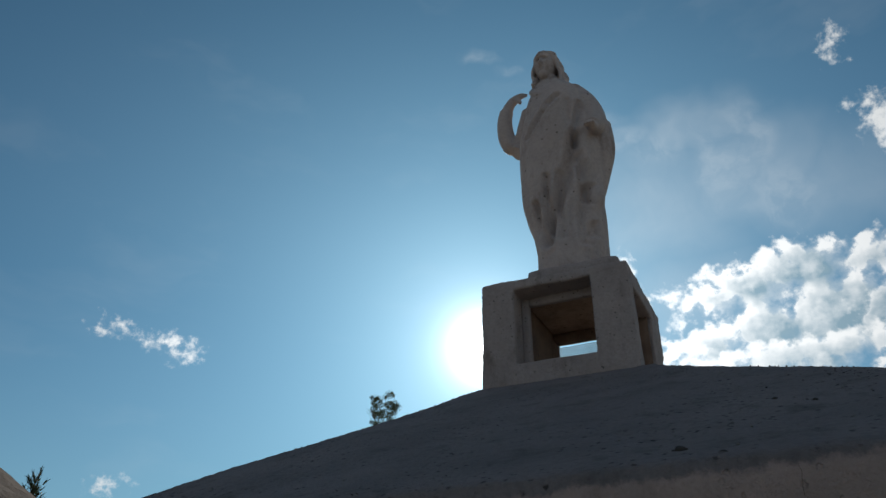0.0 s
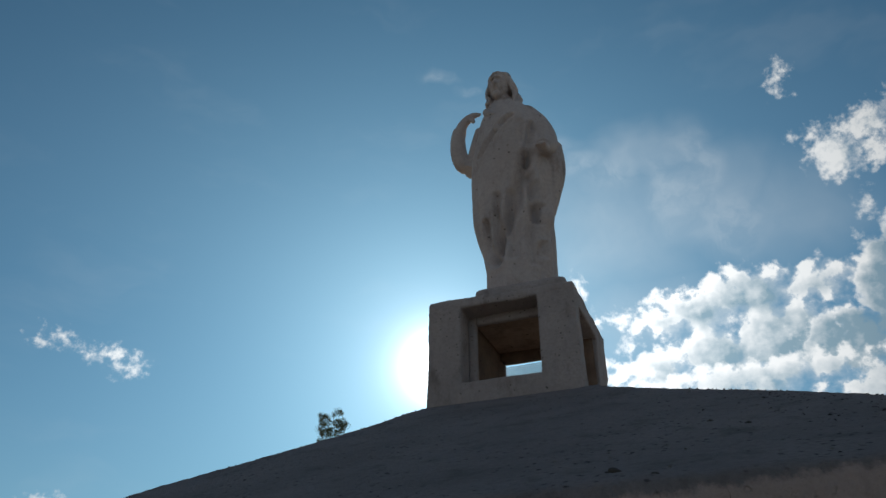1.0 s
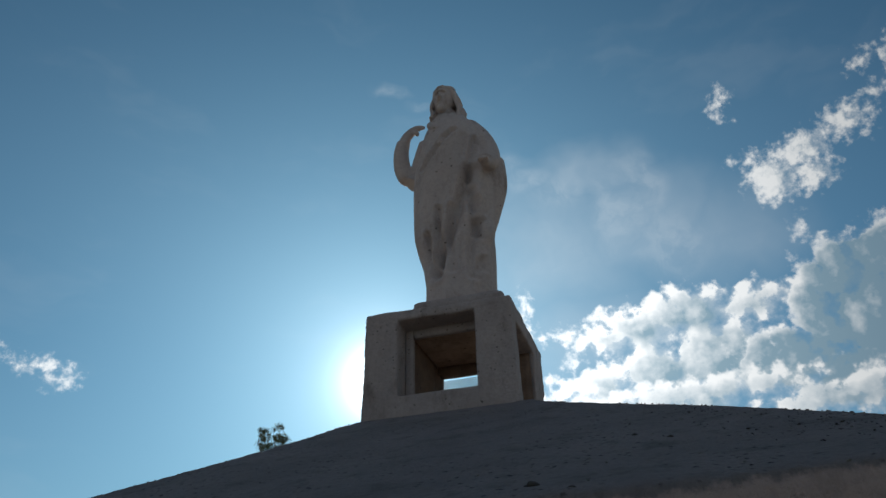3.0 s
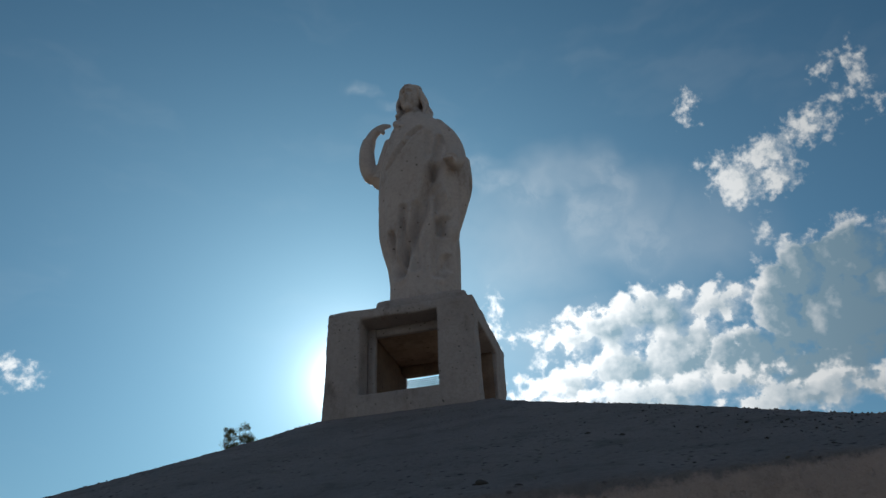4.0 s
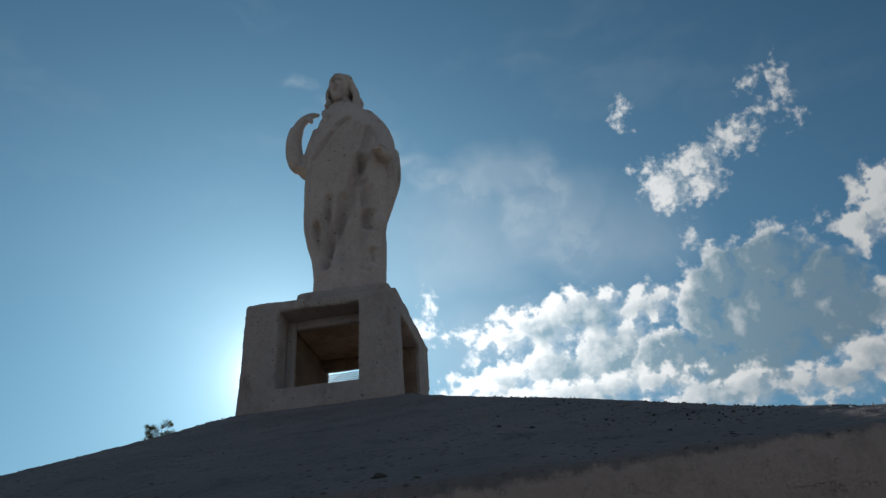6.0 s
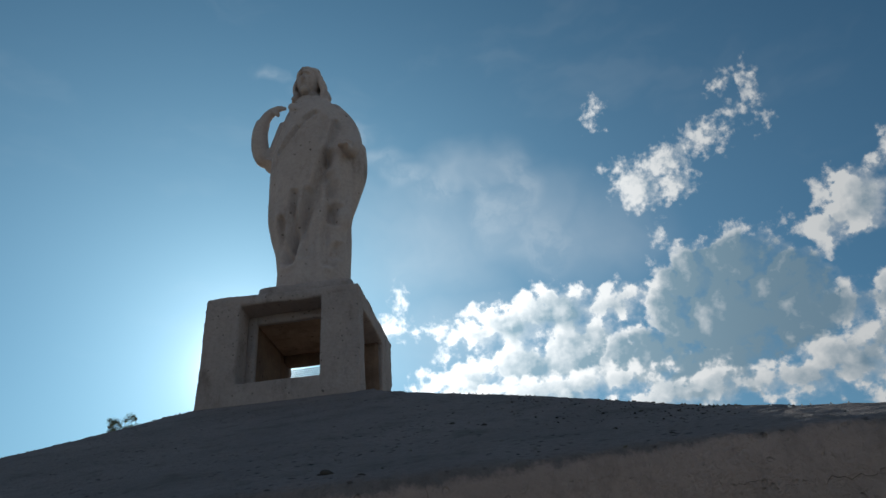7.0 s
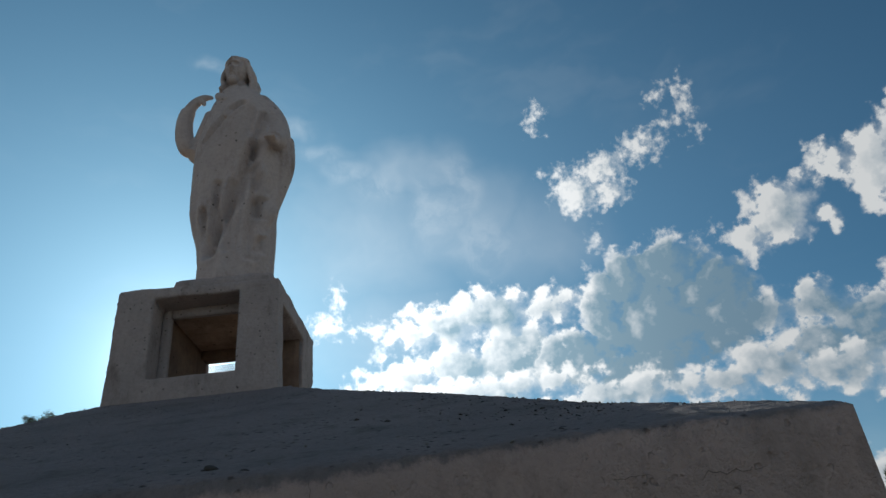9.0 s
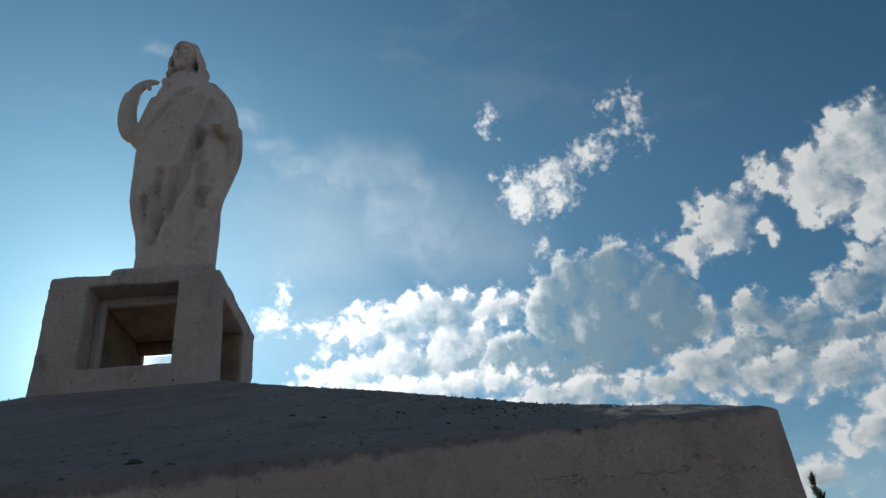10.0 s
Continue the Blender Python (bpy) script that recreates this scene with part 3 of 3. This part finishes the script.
def build_pedestal():
    ped = thing("pedestal", "weathered plastered square pedestal, an opening in each side, on cement", "pedestal")
    bm = bmesh.new()
    rough_box(bm, (X0, Y0, OPEN_HI), (X1, Y1, Z1), 0.03, 0.010, 3.0, 0.02)
    for v in bm.verts:                # the cap stands a little higher at one end
        if v.co.z > OPEN_HI + 0.05:
            v.co.z += 0.022 * max(0.0, (-1.6 - v.co.x) / 0.85)
    # four corner piers, a little wider at the foot
    for k, (xa, xb, ya, yb) in enumerate(((X0, JAMB_L, Y0, 5.24), (JAMB_R, X1, Y0, 5.19), (X0, JAMB_L, 5.95, Y1), (JAMB_R, X1, 5.95, Y1))):
        first = len(bm.verts)
        rough_box(bm, (xa, ya, Z0), (xb, yb, OPEN_HI + 0.03), 0.03, 0.007, 11.0 * k, 0.016)
        bm.verts.ensure_lookup_table()
        for v in bm.verts[first:]:
            f = max(0.0, (OPEN_HI - v.co.z) / 1.0)
            if abs(v.co.x - X0) < 0.03:
                v.co.x -= 0.012 * f + 0.03 * max(0.0, f - 0.66)
            if abs(v.co.x - X1) < 0.03 and k == 1:
                v.co.x += 0.022 * f * f
            if abs(v.co.x - X1) < 0.03 and k == 3:
                v.co.x -= 0.03 * f
    for xa, xb in ((X0 + 0.003, X0 + 0.2), (X1 - 0.2, X1 - 0.003)):
        rough_box(bm, (xa, 5.17, 4.45), (xb, 5.97, OPEN_HI + 0.03), 0.03, 0.004, xa, 0.01)
    for lo, hi in (((JAMB_L - 0.02, Y0 + 0.001, Z0), (JAMB_R + 0.02, Y0 + 0.2, OPEN_LO)), ((JAMB_L - 0.02, Y1 - 0.2, Z0), (JAMB_R + 0.02, Y1 - 0.003, OPEN_LO - 0.05)),
                   ((X0 + 0.003, 5.22, Z0), (X0 + 0.2, 5.97, OPEN_LO)), ((X1 - 0.2, 5.22, Z0), (X1 - 0.003, 5.97, OPEN_LO - 0.1))):
        rough_box(bm, lo, hi, 0.03, 0.006, lo[0], 0.012)
    # chipped lumps along the arrises
    rng = random.Random(5)
    for _ in range(26):
        z = rng.uniform(3.7, 4.6)
        edge = rng.choice(((X0 + 0.01, Y0 + 0.01), (X1 - 0.012, Y0 + 0.012), (X1 - 0.012, Y1 - 0.02)))
        ball(bm, (edge[0], edge[1], z), (rng.uniform(0.008, 0.016), rng.uniform(0.008, 0.016), rng.uniform(0.015, 0.05)), detail=1)
    for _ in range(22):
        x = rng.uniform(X0 + 0.05, X1 - 0.05)
        ball(bm, (x, Y0 + 0.02, Z1 - 0.012 + 0.022 * max(0.0, (-1.6 - x) / 0.85)), (rng.uniform(0.02, 0.06), 0.018, rng.uniform(0.010, 0.018)), detail=1)
    body = part("body", bm, M_PED, ped, "grey-beige plaster with chipped edges", smooth=True)
    fuse = body.modifiers.new("fuse", "REMESH")
    fuse.mode, fuse.voxel_size, fuse.use_smooth_shade = "VOXEL", 0.009, True
    soft = body.modifiers.new("soften", "SMOOTH")
    soft.factor, soft.iterations = 0.5, 1
    # the inner frame, set back in the front opening
    y = Y0 + 0.225
    bm = bmesh.new()
    for lo, hi in (((JAMB_L - 0.02, y, OPEN_LO - 0.02), (-2.066, y + 0.05, OPEN_HI + 0.02)), ((-2.07, y + 0.001, 4.452), (-1.455, y + 0.049, OPEN_HI + 0.02)), ((-1.465, y, OPEN_LO - 0.02), (JAMB_R + 0.02, y + 0.05, OPEN_HI + 0.02))):
        rough_box(bm, lo, hi, 0.03, 0.003, 5.0, 0.006)
    part("inner_frame", bm, M_PED, ped, "pale plaster frame set back in the opening", smooth=True)
    # stained lining of the hollow, walls darkened and ceiling lightened to offset the light
    bm = bmesh.new()
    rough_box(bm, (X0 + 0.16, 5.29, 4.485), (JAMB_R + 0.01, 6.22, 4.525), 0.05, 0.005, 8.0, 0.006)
    part("ceiling_lining", bm, M_SOFFIT, ped, "rust-brown stained ceiling of the hollow, coloured paler against its shade", smooth=True)
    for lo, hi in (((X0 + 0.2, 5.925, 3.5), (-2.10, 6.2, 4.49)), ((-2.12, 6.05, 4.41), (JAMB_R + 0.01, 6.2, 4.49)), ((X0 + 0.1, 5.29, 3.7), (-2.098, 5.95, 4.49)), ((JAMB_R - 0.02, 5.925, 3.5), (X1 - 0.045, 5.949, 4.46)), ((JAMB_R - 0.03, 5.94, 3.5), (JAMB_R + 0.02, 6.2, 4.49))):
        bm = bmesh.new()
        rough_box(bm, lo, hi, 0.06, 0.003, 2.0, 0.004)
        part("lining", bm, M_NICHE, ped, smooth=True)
    return ped


PED = build_pedestal()


def build_wire():
    """Hexagonal netting across the back opening."""
    wire = thing("wire_netting", "rusty hexagonal wire netting across the pedestal's back opening", "netting")
    bm = bmesh.new()
    a = 0.0135
    y = 6.25
    rows, cols = 31, 33

    def strand(p, q, r=0.004):
        d = (q - p).normalized()
        side = d.cross(Vector((0, 1, 0)))
        ring = []
        for c in (p, q):
            ring.append([bm.verts.new(c + side * r), bm.verts.new(c + Vector((0, r, 0))), bm.verts.new(c - side * r), bm.verts.new(c - Vector((0, r, 0)))])
        for k in range(4):
            bm.faces.new((ring[0][k], ring[0][(k + 1) % 4], ring[1][(k + 1) % 4], ring[1][k]))

    def node(i, j, side):
        x, z = -2.1 + i * a * 1.732 + (a * 0.866 if j % 2 else 0), 3.79 + j * a * 1.5
        p = Vector((x, y, z + (a * 0.5 if side else -a * 0.5)))
        p.y += 0.02 * noise.noise(p * 6)
        return p + Vector(noise.noise_vector(p * 20)) * 0.006

    for j in range(rows):
        for i in range(cols):
            strand(node(i, j, 0), node(i, j, 1))
            up = node(i, j + 1, 0) if j % 2 == 0 else node(i + 1, j + 1, 0)
            left = node(i - 1, j + 1, 0) if j % 2 == 0 else node(i, j + 1, 0)
            strand(node(i, j, 1), up), strand(node(i, j, 1), left)
    part("mesh_wire", bm, M_WIRE, wire)


build_wire()


def build_rubble():
    """Two broken lumps left on the sill of the back opening."""
    for x, z, r in ((-1.545, 3.825, 0.062), (-1.47, 3.84, 0.045)):
        bm = bmesh.new()
        ball(bm, (x, 6.19, z + r * 0.55), (r * 1.3, r * 0.8, r * 0.75), (10, 15, 20), 3)
        for v in bm.verts:
            v.co += Vector(noise.noise_vector(v.co * 22)) * r * 0.35
        tagged(part("broken_stone", bm, M_RUBBLE), "dark broken lump of stone on the back sill of the pedestal", "stone", "rubble in the pedestal")


build_rubble()

# ---- statue ----
# robe outline: height, left, right, front, back
ROBE = [(4.55, -2.092, -1.410, 5.42, 6.08), (5.12, -2.092, -1.405, 5.44, 6.06), (5.35, -2.122, -1.400, 5.46, 6.05), (5.55, -2.172, -1.395, 5.46, 6.05),
        (5.75, -2.212, -1.390, 5.45, 6.06), (6.00, -2.237, -1.330, 5.44, 6.08), (6.25, -2.242, -1.280, 5.43, 6.10), (6.50, -2.232, -1.300, 5.42, 6.10),
        (6.75, -2.192, -1.350, 5.43, 6.09), (7.00, -2.142, -1.430, 5.45, 6.06), (7.18, -2.102, -1.490, 5.50, 6.02), (7.32, -2.042, -1.590, 5.56, 5.97),
        (7.42, -1.980, -1.680, 5.61, 5.90), (7.50, -1.940, -1.740, 5.63, 5.85)]


# drapery valleys: (x, height) along each, depth, width
VALLEYS = [([(-1.528, 6.405), (-1.608, 6.095), (-1.728, 5.765), (-1.858, 5.455), (-1.928, 5.225)], 0.085, 0.062),
           ([(-1.503, 6.025), (-1.508, 5.955)], 0.045, 0.045),
           ([(-1.493, 5.755), (-1.478, 5.635)], 0.07, 0.05),
           ([(-1.458, 5.325), (-1.468, 5.235)], 0.055, 0.042),
           ([(-1.358, 5.605), (-1.338, 5.475)], 0.035, 0.042),
           ([(-1.888, 5.975), (-1.898, 5.635), (-1.888, 5.345)], 0.05, 0.036),
           ([(-2.018, 5.685), (-1.998, 5.405), (-1.958, 5.235)], 0.055, 0.034),
           ([(-1.458, 6.875), (-1.508, 6.595), (-1.548, 6.325)], 0.05, 0.036),
           ([(-1.588, 6.885), (-1.588, 6.595)], 0.022, 0.03),
           ([(-2.048, 6.545), (-1.848, 6.835), (-1.688, 6.985)], 0.045, 0.034),
           ([(-1.408, 5.775), (-1.228, 5.855)], 0.03, 0.03),
           ([(-1.378, 5.425), (-1.378, 5.075)], 0.03, 0.03),
           ([(-1.738, 5.965), (-1.768, 5.575), (-1.748, 5.215)], 0.045, 0.036),
           ([(-1.528, 6.155), (-1.518, 5.795), (-1.558, 5.435), (-1.548, 5.135)], 0.065, 0.044)]


def seg_dist(x, z, xa, za, xb, zb):
    """Distance from a point to a stretch of a line, in the plane."""
    dx, dz = xb - xa, zb - za
    t = max(0.0, min(1.0, ((x - xa) * dx + (z - za) * dz) / (dx * dx + dz * dz)))
    return math.hypot(x - xa - dx * t, z - za - dz * t)


def build_statue():
    bm = bmesh.new()
    sides, rows = 128, 150
    knots = [(r[0], r[1], r[2], r[3]) for r in ROBE]
    backs = [(r[0], r[4], 0, 0) for r in ROBE]
    rings = []
    for k in range(rows + 1):
        z = ROBE[0][0] + (ROBE[-1][0] - ROBE[0][0]) * k / rows
        left, right, front = spline(knots, z)
        back = spline(backs, z)[0]
        cx, cy, rx, ry = (left + right) / 2, (front + back) / 2, (right - left) / 2, (back - front) / 2
        h = (z - 4.7) / 2.8
        ring = []
        for q in range(sides):
            a = 2 * math.pi * q / sides
            c, s = math.cos(a), math.sin(a)
            p = Vector((cx + rx * math.copysign(abs(c) ** 0.85, c), cy + ry * math.copysign(abs(s) ** 0.85, s), z))
            # hanging folds, deepest below the waist, and a mantle drawn across from the right hip
            depth = 0.013 * max(0.0, 1 - h * 1.15) + 0.003
            fold = math.sin(a * 11 + 2.2 * math.sin(z * 1.7) + z * 1.1) * depth + math.sin(a * 19 - z * 2.3) * depth * 0.35
            sweep = math.sin((p.x * 7.5 - p.z * 3.4)) * 0.016 * max(0.0, min(1.0, 2.2 - abs(h - 0.5) * 4)) * max(0.0, -s)
            out = Vector((c / rx, s / ry, 0)).normalized()
            carve = 0.0
            if s < -0.2:
                for pts, deep, wide in VALLEYS:
                    near = min(seg_dist(p.x, p.z, *u, *w) for u, w in zip(pts, pts[1:]))
                    if near < wide * 2.5:
                        carve += deep * math.exp(-(near / wide) ** 2) - deep * 0.25 * math.exp(-((near - wide * 1.7) / (wide * 0.6)) ** 2)
            p += out * (-carve + (fold if s < 0.4 else fold * 0.4) + sweep + noise.noise(p * 3.0) * 0.012 + noise.noise(p * 9.0) * 0.005)
            ring.append(bm.verts.new(p))
        rings.append(ring)
    for a, b in zip(rings, rings[1:]):
        for q in range(sides):
            bm.faces.new((a[q], a[(q + 1) % sides], b[(q + 1) % sides], b[q]))
    bm.faces.new(rings[0][::-1]), bm.faces.new(rings[-1])
    # mantle edges as low welts
    for path in ([(-1.36, 5.68, 6.2, 0.06), (-1.40, 5.64, 5.85, 0.06), (-1.425, 5.62, 5.66, 0.085), (-1.45, 5.62, 5.5, 0.05), (-1.45, 5.64, 5.2, 0.05), (-1.46, 5.64, 4.85, 0.05)],
                 [(-2.0, 5.60, 7.25, 0.05), (-1.94, 5.53, 7.15, 0.04), (-1.84, 5.52, 7.10, 0.035), (-1.72, 5.55, 7.15, 0.035)]):
        tube(bm, path)
    ball(bm, (-1.83, 5.455, 6.86), (0.045, 0.03, 0.055), (0, 0, 0), 2)
    # the arm bent up to the breast
    tube(bm, [(-2.06, 5.76, 7.08, 0.140), (-2.16, 5.78, 6.86, 0.120), (-2.23, 5.78, 6.66, 0.100), (-2.28, 5.74, 6.58, 0.090)])
    tube(bm, [(-2.311, 5.784, 6.730, 0.113), (-2.352, 5.743, 6.699, 0.092), (-2.388, 5.722, 6.833, 0.096), (-2.394, 5.701, 7.020, 0.087), (-2.363, 5.691, 7.164, 0.077)])
    tube(bm, [(-2.373, 5.691, 7.133, 0.077), (-2.316, 5.681, 7.237, 0.067), (-2.244, 5.670, 7.289, 0.059), (-2.171, 5.660, 7.309, 0.042), (-2.088, 5.649, 7.289, 0.020)], flat=0.7)
    tube(bm, [(-2.223, 5.660, 7.268, 0.035), (-2.181, 5.639, 7.216, 0.027), (-2.171, 5.629, 7.175, 0.015)])
    # the lowered arm with its wide sleeve and open hand
    tube(bm, [(-1.62, 5.76, 7.2, 0.15), (-1.475, 5.74, 6.95, 0.165), (-1.385, 5.68, 6.68, 0.15), (-1.355, 5.56, 6.52, 0.115), (-1.36, 5.46, 6.47, 0.085)])
    tube(bm, [(-1.35, 5.52, 6.48, 0.055), (-1.345, 5.42, 6.43, 0.052), (-1.34, 5.36, 6.40, 0.045), (-1.335, 5.31, 6.385, 0.02)], flat=1.3)
    for k in range(4):
        tube(bm, [(-1.385 + 0.026 * k, 5.37, 6.40, 0.016), (-1.39 + 0.03 * k, 5.32, 6.375, 0.014), (-1.388 + 0.03 * k, 5.285, 6.385, 0.009)], 8)
    tube(bm, [(-1.32, 5.72, 6.62, 0.115), (-1.295, 5.70, 6.28, 0.105), (-1.345, 5.70, 5.98, 0.075), (-1.40, 5.70, 5.75, 0.055)])
    # head with eye hollows, nose, mouth and short beard
    body, bm = bm, bmesh.new()
    skull = bmesh.new()
    ball(skull, (-1.875, 5.69, 7.66), (0.125, 0.155, 0.205), (4, 0, -8), 5)
    for v in skull.verts:
        for dx, dz, deep, wide in ((-0.048, 0.045, 0.050, 0.028), (0.042, 0.045, 0.050, 0.028), (0.0, -0.095, 0.022, 0.024), (-0.085, -0.06, 0.012, 0.04), (0.085, -0.06, 0.012, 0.04)):
            if v.co.y < 5.66:
                d = math.hypot(v.co.x + 1.885 - dx, v.co.z - 7.66 - dz)
                v.co.y += deep * math.exp(-(d / wide) ** 2)
    join(bm, skull)
    tube(bm, [(-1.888, 5.55, 7.705, 0.014), (-1.89, 5.53, 7.65, 0.018), (-1.89, 5.512, 7.605, 0.024), (-1.888, 5.54, 7.588, 0.012)], 10)
    tube(bm, [(-1.95, 5.575, 7.725, 0.014), (-1.915, 5.545, 7.738, 0.016), (-1.85, 5.545, 7.738, 0.016), (-1.815, 5.57, 7.725, 0.014)], 8)
    tube(bm, [(-1.925, 5.555, 7.563, 0.010), (-1.888, 5.532, 7.572, 0.014), (-1.85, 5.555, 7.563, 0.010)], 8)
    tube(bm, [(-1.92, 5.565, 7.535, 0.010), (-1.888, 5.545, 7.535, 0.014), (-1.855, 5.565, 7.535, 0.010)], 8)
    ball(bm, (-1.886, 5.59, 7.475), (0.06, 0.06, 0.06), (20, 0, 0), 2)
    tube(bm, [(-1.87, 5.74, 7.6, 0.095), (-1.865, 5.73, 7.42, 0.095), (-1.85, 5.74, 7.25, 0.13)])
    # wavy hair, parted in the middle
    rng = random.Random(12)
    for side, reach, foot in ((-1, 0.128, 7.36), (1, 0.150, 7.27)):
        for k in range(7):
            f = k / 6
            y = 5.60 + 0.24 * f
            x0, wave = -1.872 + side * 0.02, rng.uniform(0, 6.28)
            pts = []
            for q in range(7):
                g = q / 6
                x = x0 + side * reach * min(1.0, g * 2.2) ** 0.6 * (0.93 + 0.07 * f) + side * (0.05 if side > 0 else 0.01) * g * g + 0.016 * math.sin(g * 13 + wave)
                z = 7.838 - 0.02 * f - (7.838 - foot) * max(0.0, g - 0.10) / 0.90
                pts.append((x, y + 0.05 * math.sin(g * 3.1) + 0.010 * math.cos(g * 12 + wave), z, 0.034 - 0.010 * g + 0.008 * math.sin(g * 13 + wave)))
            tube(bm, pts, 10)
    ball(bm, (-1.873, 5.66, 7.845), (0.07, 0.09, 0.045), (0, 0, 0), 2)
    ball(bm, (-1.875, 5.75, 7.705), (0.150, 0.195, 0.222), (0, 0, 0))
    tube(bm, [(-1.865, 5.84, 7.7, 0.14), (-1.855, 5.87, 7.5, 0.16), (-1.84, 5.88, 7.28, 0.16)])
    bmesh.ops.transform(bm, matrix=Matrix.Translation((-1.85, 5.7, 7.32)) @ Matrix.Diagonal((0.96, 1.0, 0.93, 1)) @ Matrix.Translation((1.87, -5.7, -7.32)), verts=bm.verts)
    join(body, bm)
    bm = body
    bmesh.ops.transform(bm, matrix=Matrix.Translation((0.012, 0.011, -0.077)) @ Matrix.Diagonal((1.045, 1.045, 1.045, 1)), verts=bm.verts)
    statue = part("statue", bm, M_STATUE, smooth=True)
    tagged(statue, "weathered white stone statue of a robed standing figure on a pedestal", "statue")
    remesh = statue.modifiers.new("fuse", "REMESH")
    remesh.mode, remesh.voxel_size, remesh.use_smooth_shade = "VOXEL", 0.009, True
    soft = statue.modifiers.new("soften", "SMOOTH")
    soft.factor, soft.iterations = 0.5, 2
    return statue


build_statue()


def build_slab():
    bm = bmesh.new()
    rough_box(bm, (-2.03, 5.09, 4.58), (-1.19, 6.3, 4.735), 0.05, 0.012, 21.0, 0.04)
    tagged(part("statue_slab", bm, M_PED, smooth=True), "low rough cement slab between statue and pedestal", "slab")


build_slab()


# ---- trees and the small building beside ----
def leaf_crown(bm, centres, count, size, long=2.2, seed=1):
    rng = random.Random(seed)
    for _ in range(count):
        c, r = rng.choice(centres)
        d = Vector((rng.gauss(0, 1), rng.gauss(0, 1), rng.gauss(0, 1))).normalized() * r * rng.random() ** 0.5
        m = Matrix.Translation(Vector(c) + d) @ Euler((rng.uniform(0, 6.3), rng.uniform(0, 6.3), rng.uniform(0, 6.3))).to_matrix().to_4x4()
        s = size * rng.uniform(0.6, 1.3)
        pts = ((0, -s * long / 2, 0), (s * 0.5, 0, s * 0.12), (0, s * long / 2, 0), (-s * 0.5, 0, s * 0.12))
        bm.faces.new([bm.verts.new(m @ Vector(p)) for p in pts])


def broad_tree(x, y, top, lobes, seed):
    tree = thing("tree", "tall slender broadleaf tree with sparse small leaves behind the monument", "tree")
    rng = random.Random(seed)
    bm = bmesh.new()
    tube(bm, [(x, y, -0.4, 0.26), (x + 0.15, y, top * 0.35, 0.2), (x - 0.05, y + 0.1, top * 0.6, 0.13), (x, y, top * 0.82, 0.07)], 10)
    part("trunk", bm, M_BARK, tree, smooth=True)
    centres = []
    for dx, dz, rx, rz in lobes:
        for k in range(3):
            bm = bmesh.new()
            end = Vector((x + dx + rng.uniform(-0.7, 0.7) * rx, y + rng.uniform(-0.3, 0.3), top + dz + rng.uniform(0.2, 0.9) * rz))
            tube(bm, [(x, y, top * 0.78, 0.05), (x + dx * 0.7, y, top * 0.88, 0.03), (end.x - 0.03, end.y, end.z - rz * 0.8, 0.016), (*end, 0.006)], 6)
            part("limb", bm, M_BARK, tree)
        for k in range(34):
            a, d = rng.uniform(0, 6.283), rng.random() ** 0.5
            centres.append((Vector((x + dx + rx * d * math.cos(a), y + rng.uniform(-0.4, 0.4), top + dz + rz * d * math.sin(a))), rng.uniform(0.10, 0.30)))
    bm = bmesh.new()
    leaf_crown(bm, centres, 15000, 0.030, 1.8, seed)
    part("crown", bm, M_LEAF, tree)


broad_tree(-20.75, 34.0, 14.35, ((-0.50, -0.55, 0.32, 0.62), (0.42, -0.45, 0.40, 0.62), (0.0, -1.3, 0.75, 0.5), (0.1, -2.2, 1.0, 0.8)), 4)


def conifer(x, y, top, radius, lean, seed, leader=0.0):
    tree = thing("conifer", "dark green conifer with upturned feathery twigs", "tree")
    rng = random.Random(seed)
    bm = bmesh.new()
    tube(bm, [(x, y, -0.3, 0.16), (x, y, top * 0.6, 0.09), (x + lean * 0.5, y, top * 0.9, 0.03), (x + lean, y, top, 0.008)], 8)
    part("trunk", bm, M_BARK, tree)
    bm = bmesh.new()
    for k in range(150):
        f = rng.random() ** 0.8
        z = top - 0.06 - f * top * 0.7
        a = rng.uniform(0, 6.283)
        reach = radius * (0.12 + f * 1.1) * rng.uniform(0.6, 1.1)
        start = Vector((x + lean * max(0.0, 1 - f * 3), y, z))
        tip = start + Vector((math.cos(a) * reach, math.sin(a) * reach, reach * 0.7 + 0.12))
        for q in range(26):
            s = rng.random()
            c = start.lerp(tip, s)
            d = (tip - start).normalized() + Vector((rng.gauss(0, 0.4), rng.gauss(0, 0.4), rng.gauss(0.15, 0.4)))
            d.normalize()
            side = d.cross(Vector((rng.gauss(0, 1), rng.gauss(0, 1), rng.gauss(0, 1)))).normalized() * 0.010
            ln = rng.uniform(0.06, 0.13)
            bm.faces.new([bm.verts.new(p) for p in (c - side, c + side, c + d * ln)])
    part("crown", bm, M_NEEDLE, tree)


conifer(-12.2, 7.9, 4.32, 0.75, 0.2, 7)
conifer(7.45, 12.85, 3.95, 0.30, -0.05, 9)


def build_outhouse():
    house = thing("outhouse", "small brown stone outhouse with a sloping roof beside the monument", "building")
    bm = bmesh.new()
    rough_box(bm, (-9.2, 1.6, -0.1), (-6.2, 3.65, 2.76), 0.25, 0.03, 2.0, 0.03)
    part("wall", bm, M_RUBBLE, house)
    bm = bmesh.new()
    rough_box(bm, (-9.4, 1.5, 2.74), (-5.9, 3.75, 2.95), 0.12, 0.015, 4.0, 0.04)
    for v in bm.verts:
        v.co.z += (-6.3 - v.co.x) * 0.51
    part("roof", bm, M_RUBBLE, house, "brown earthen roof slope")


build_outhouse()
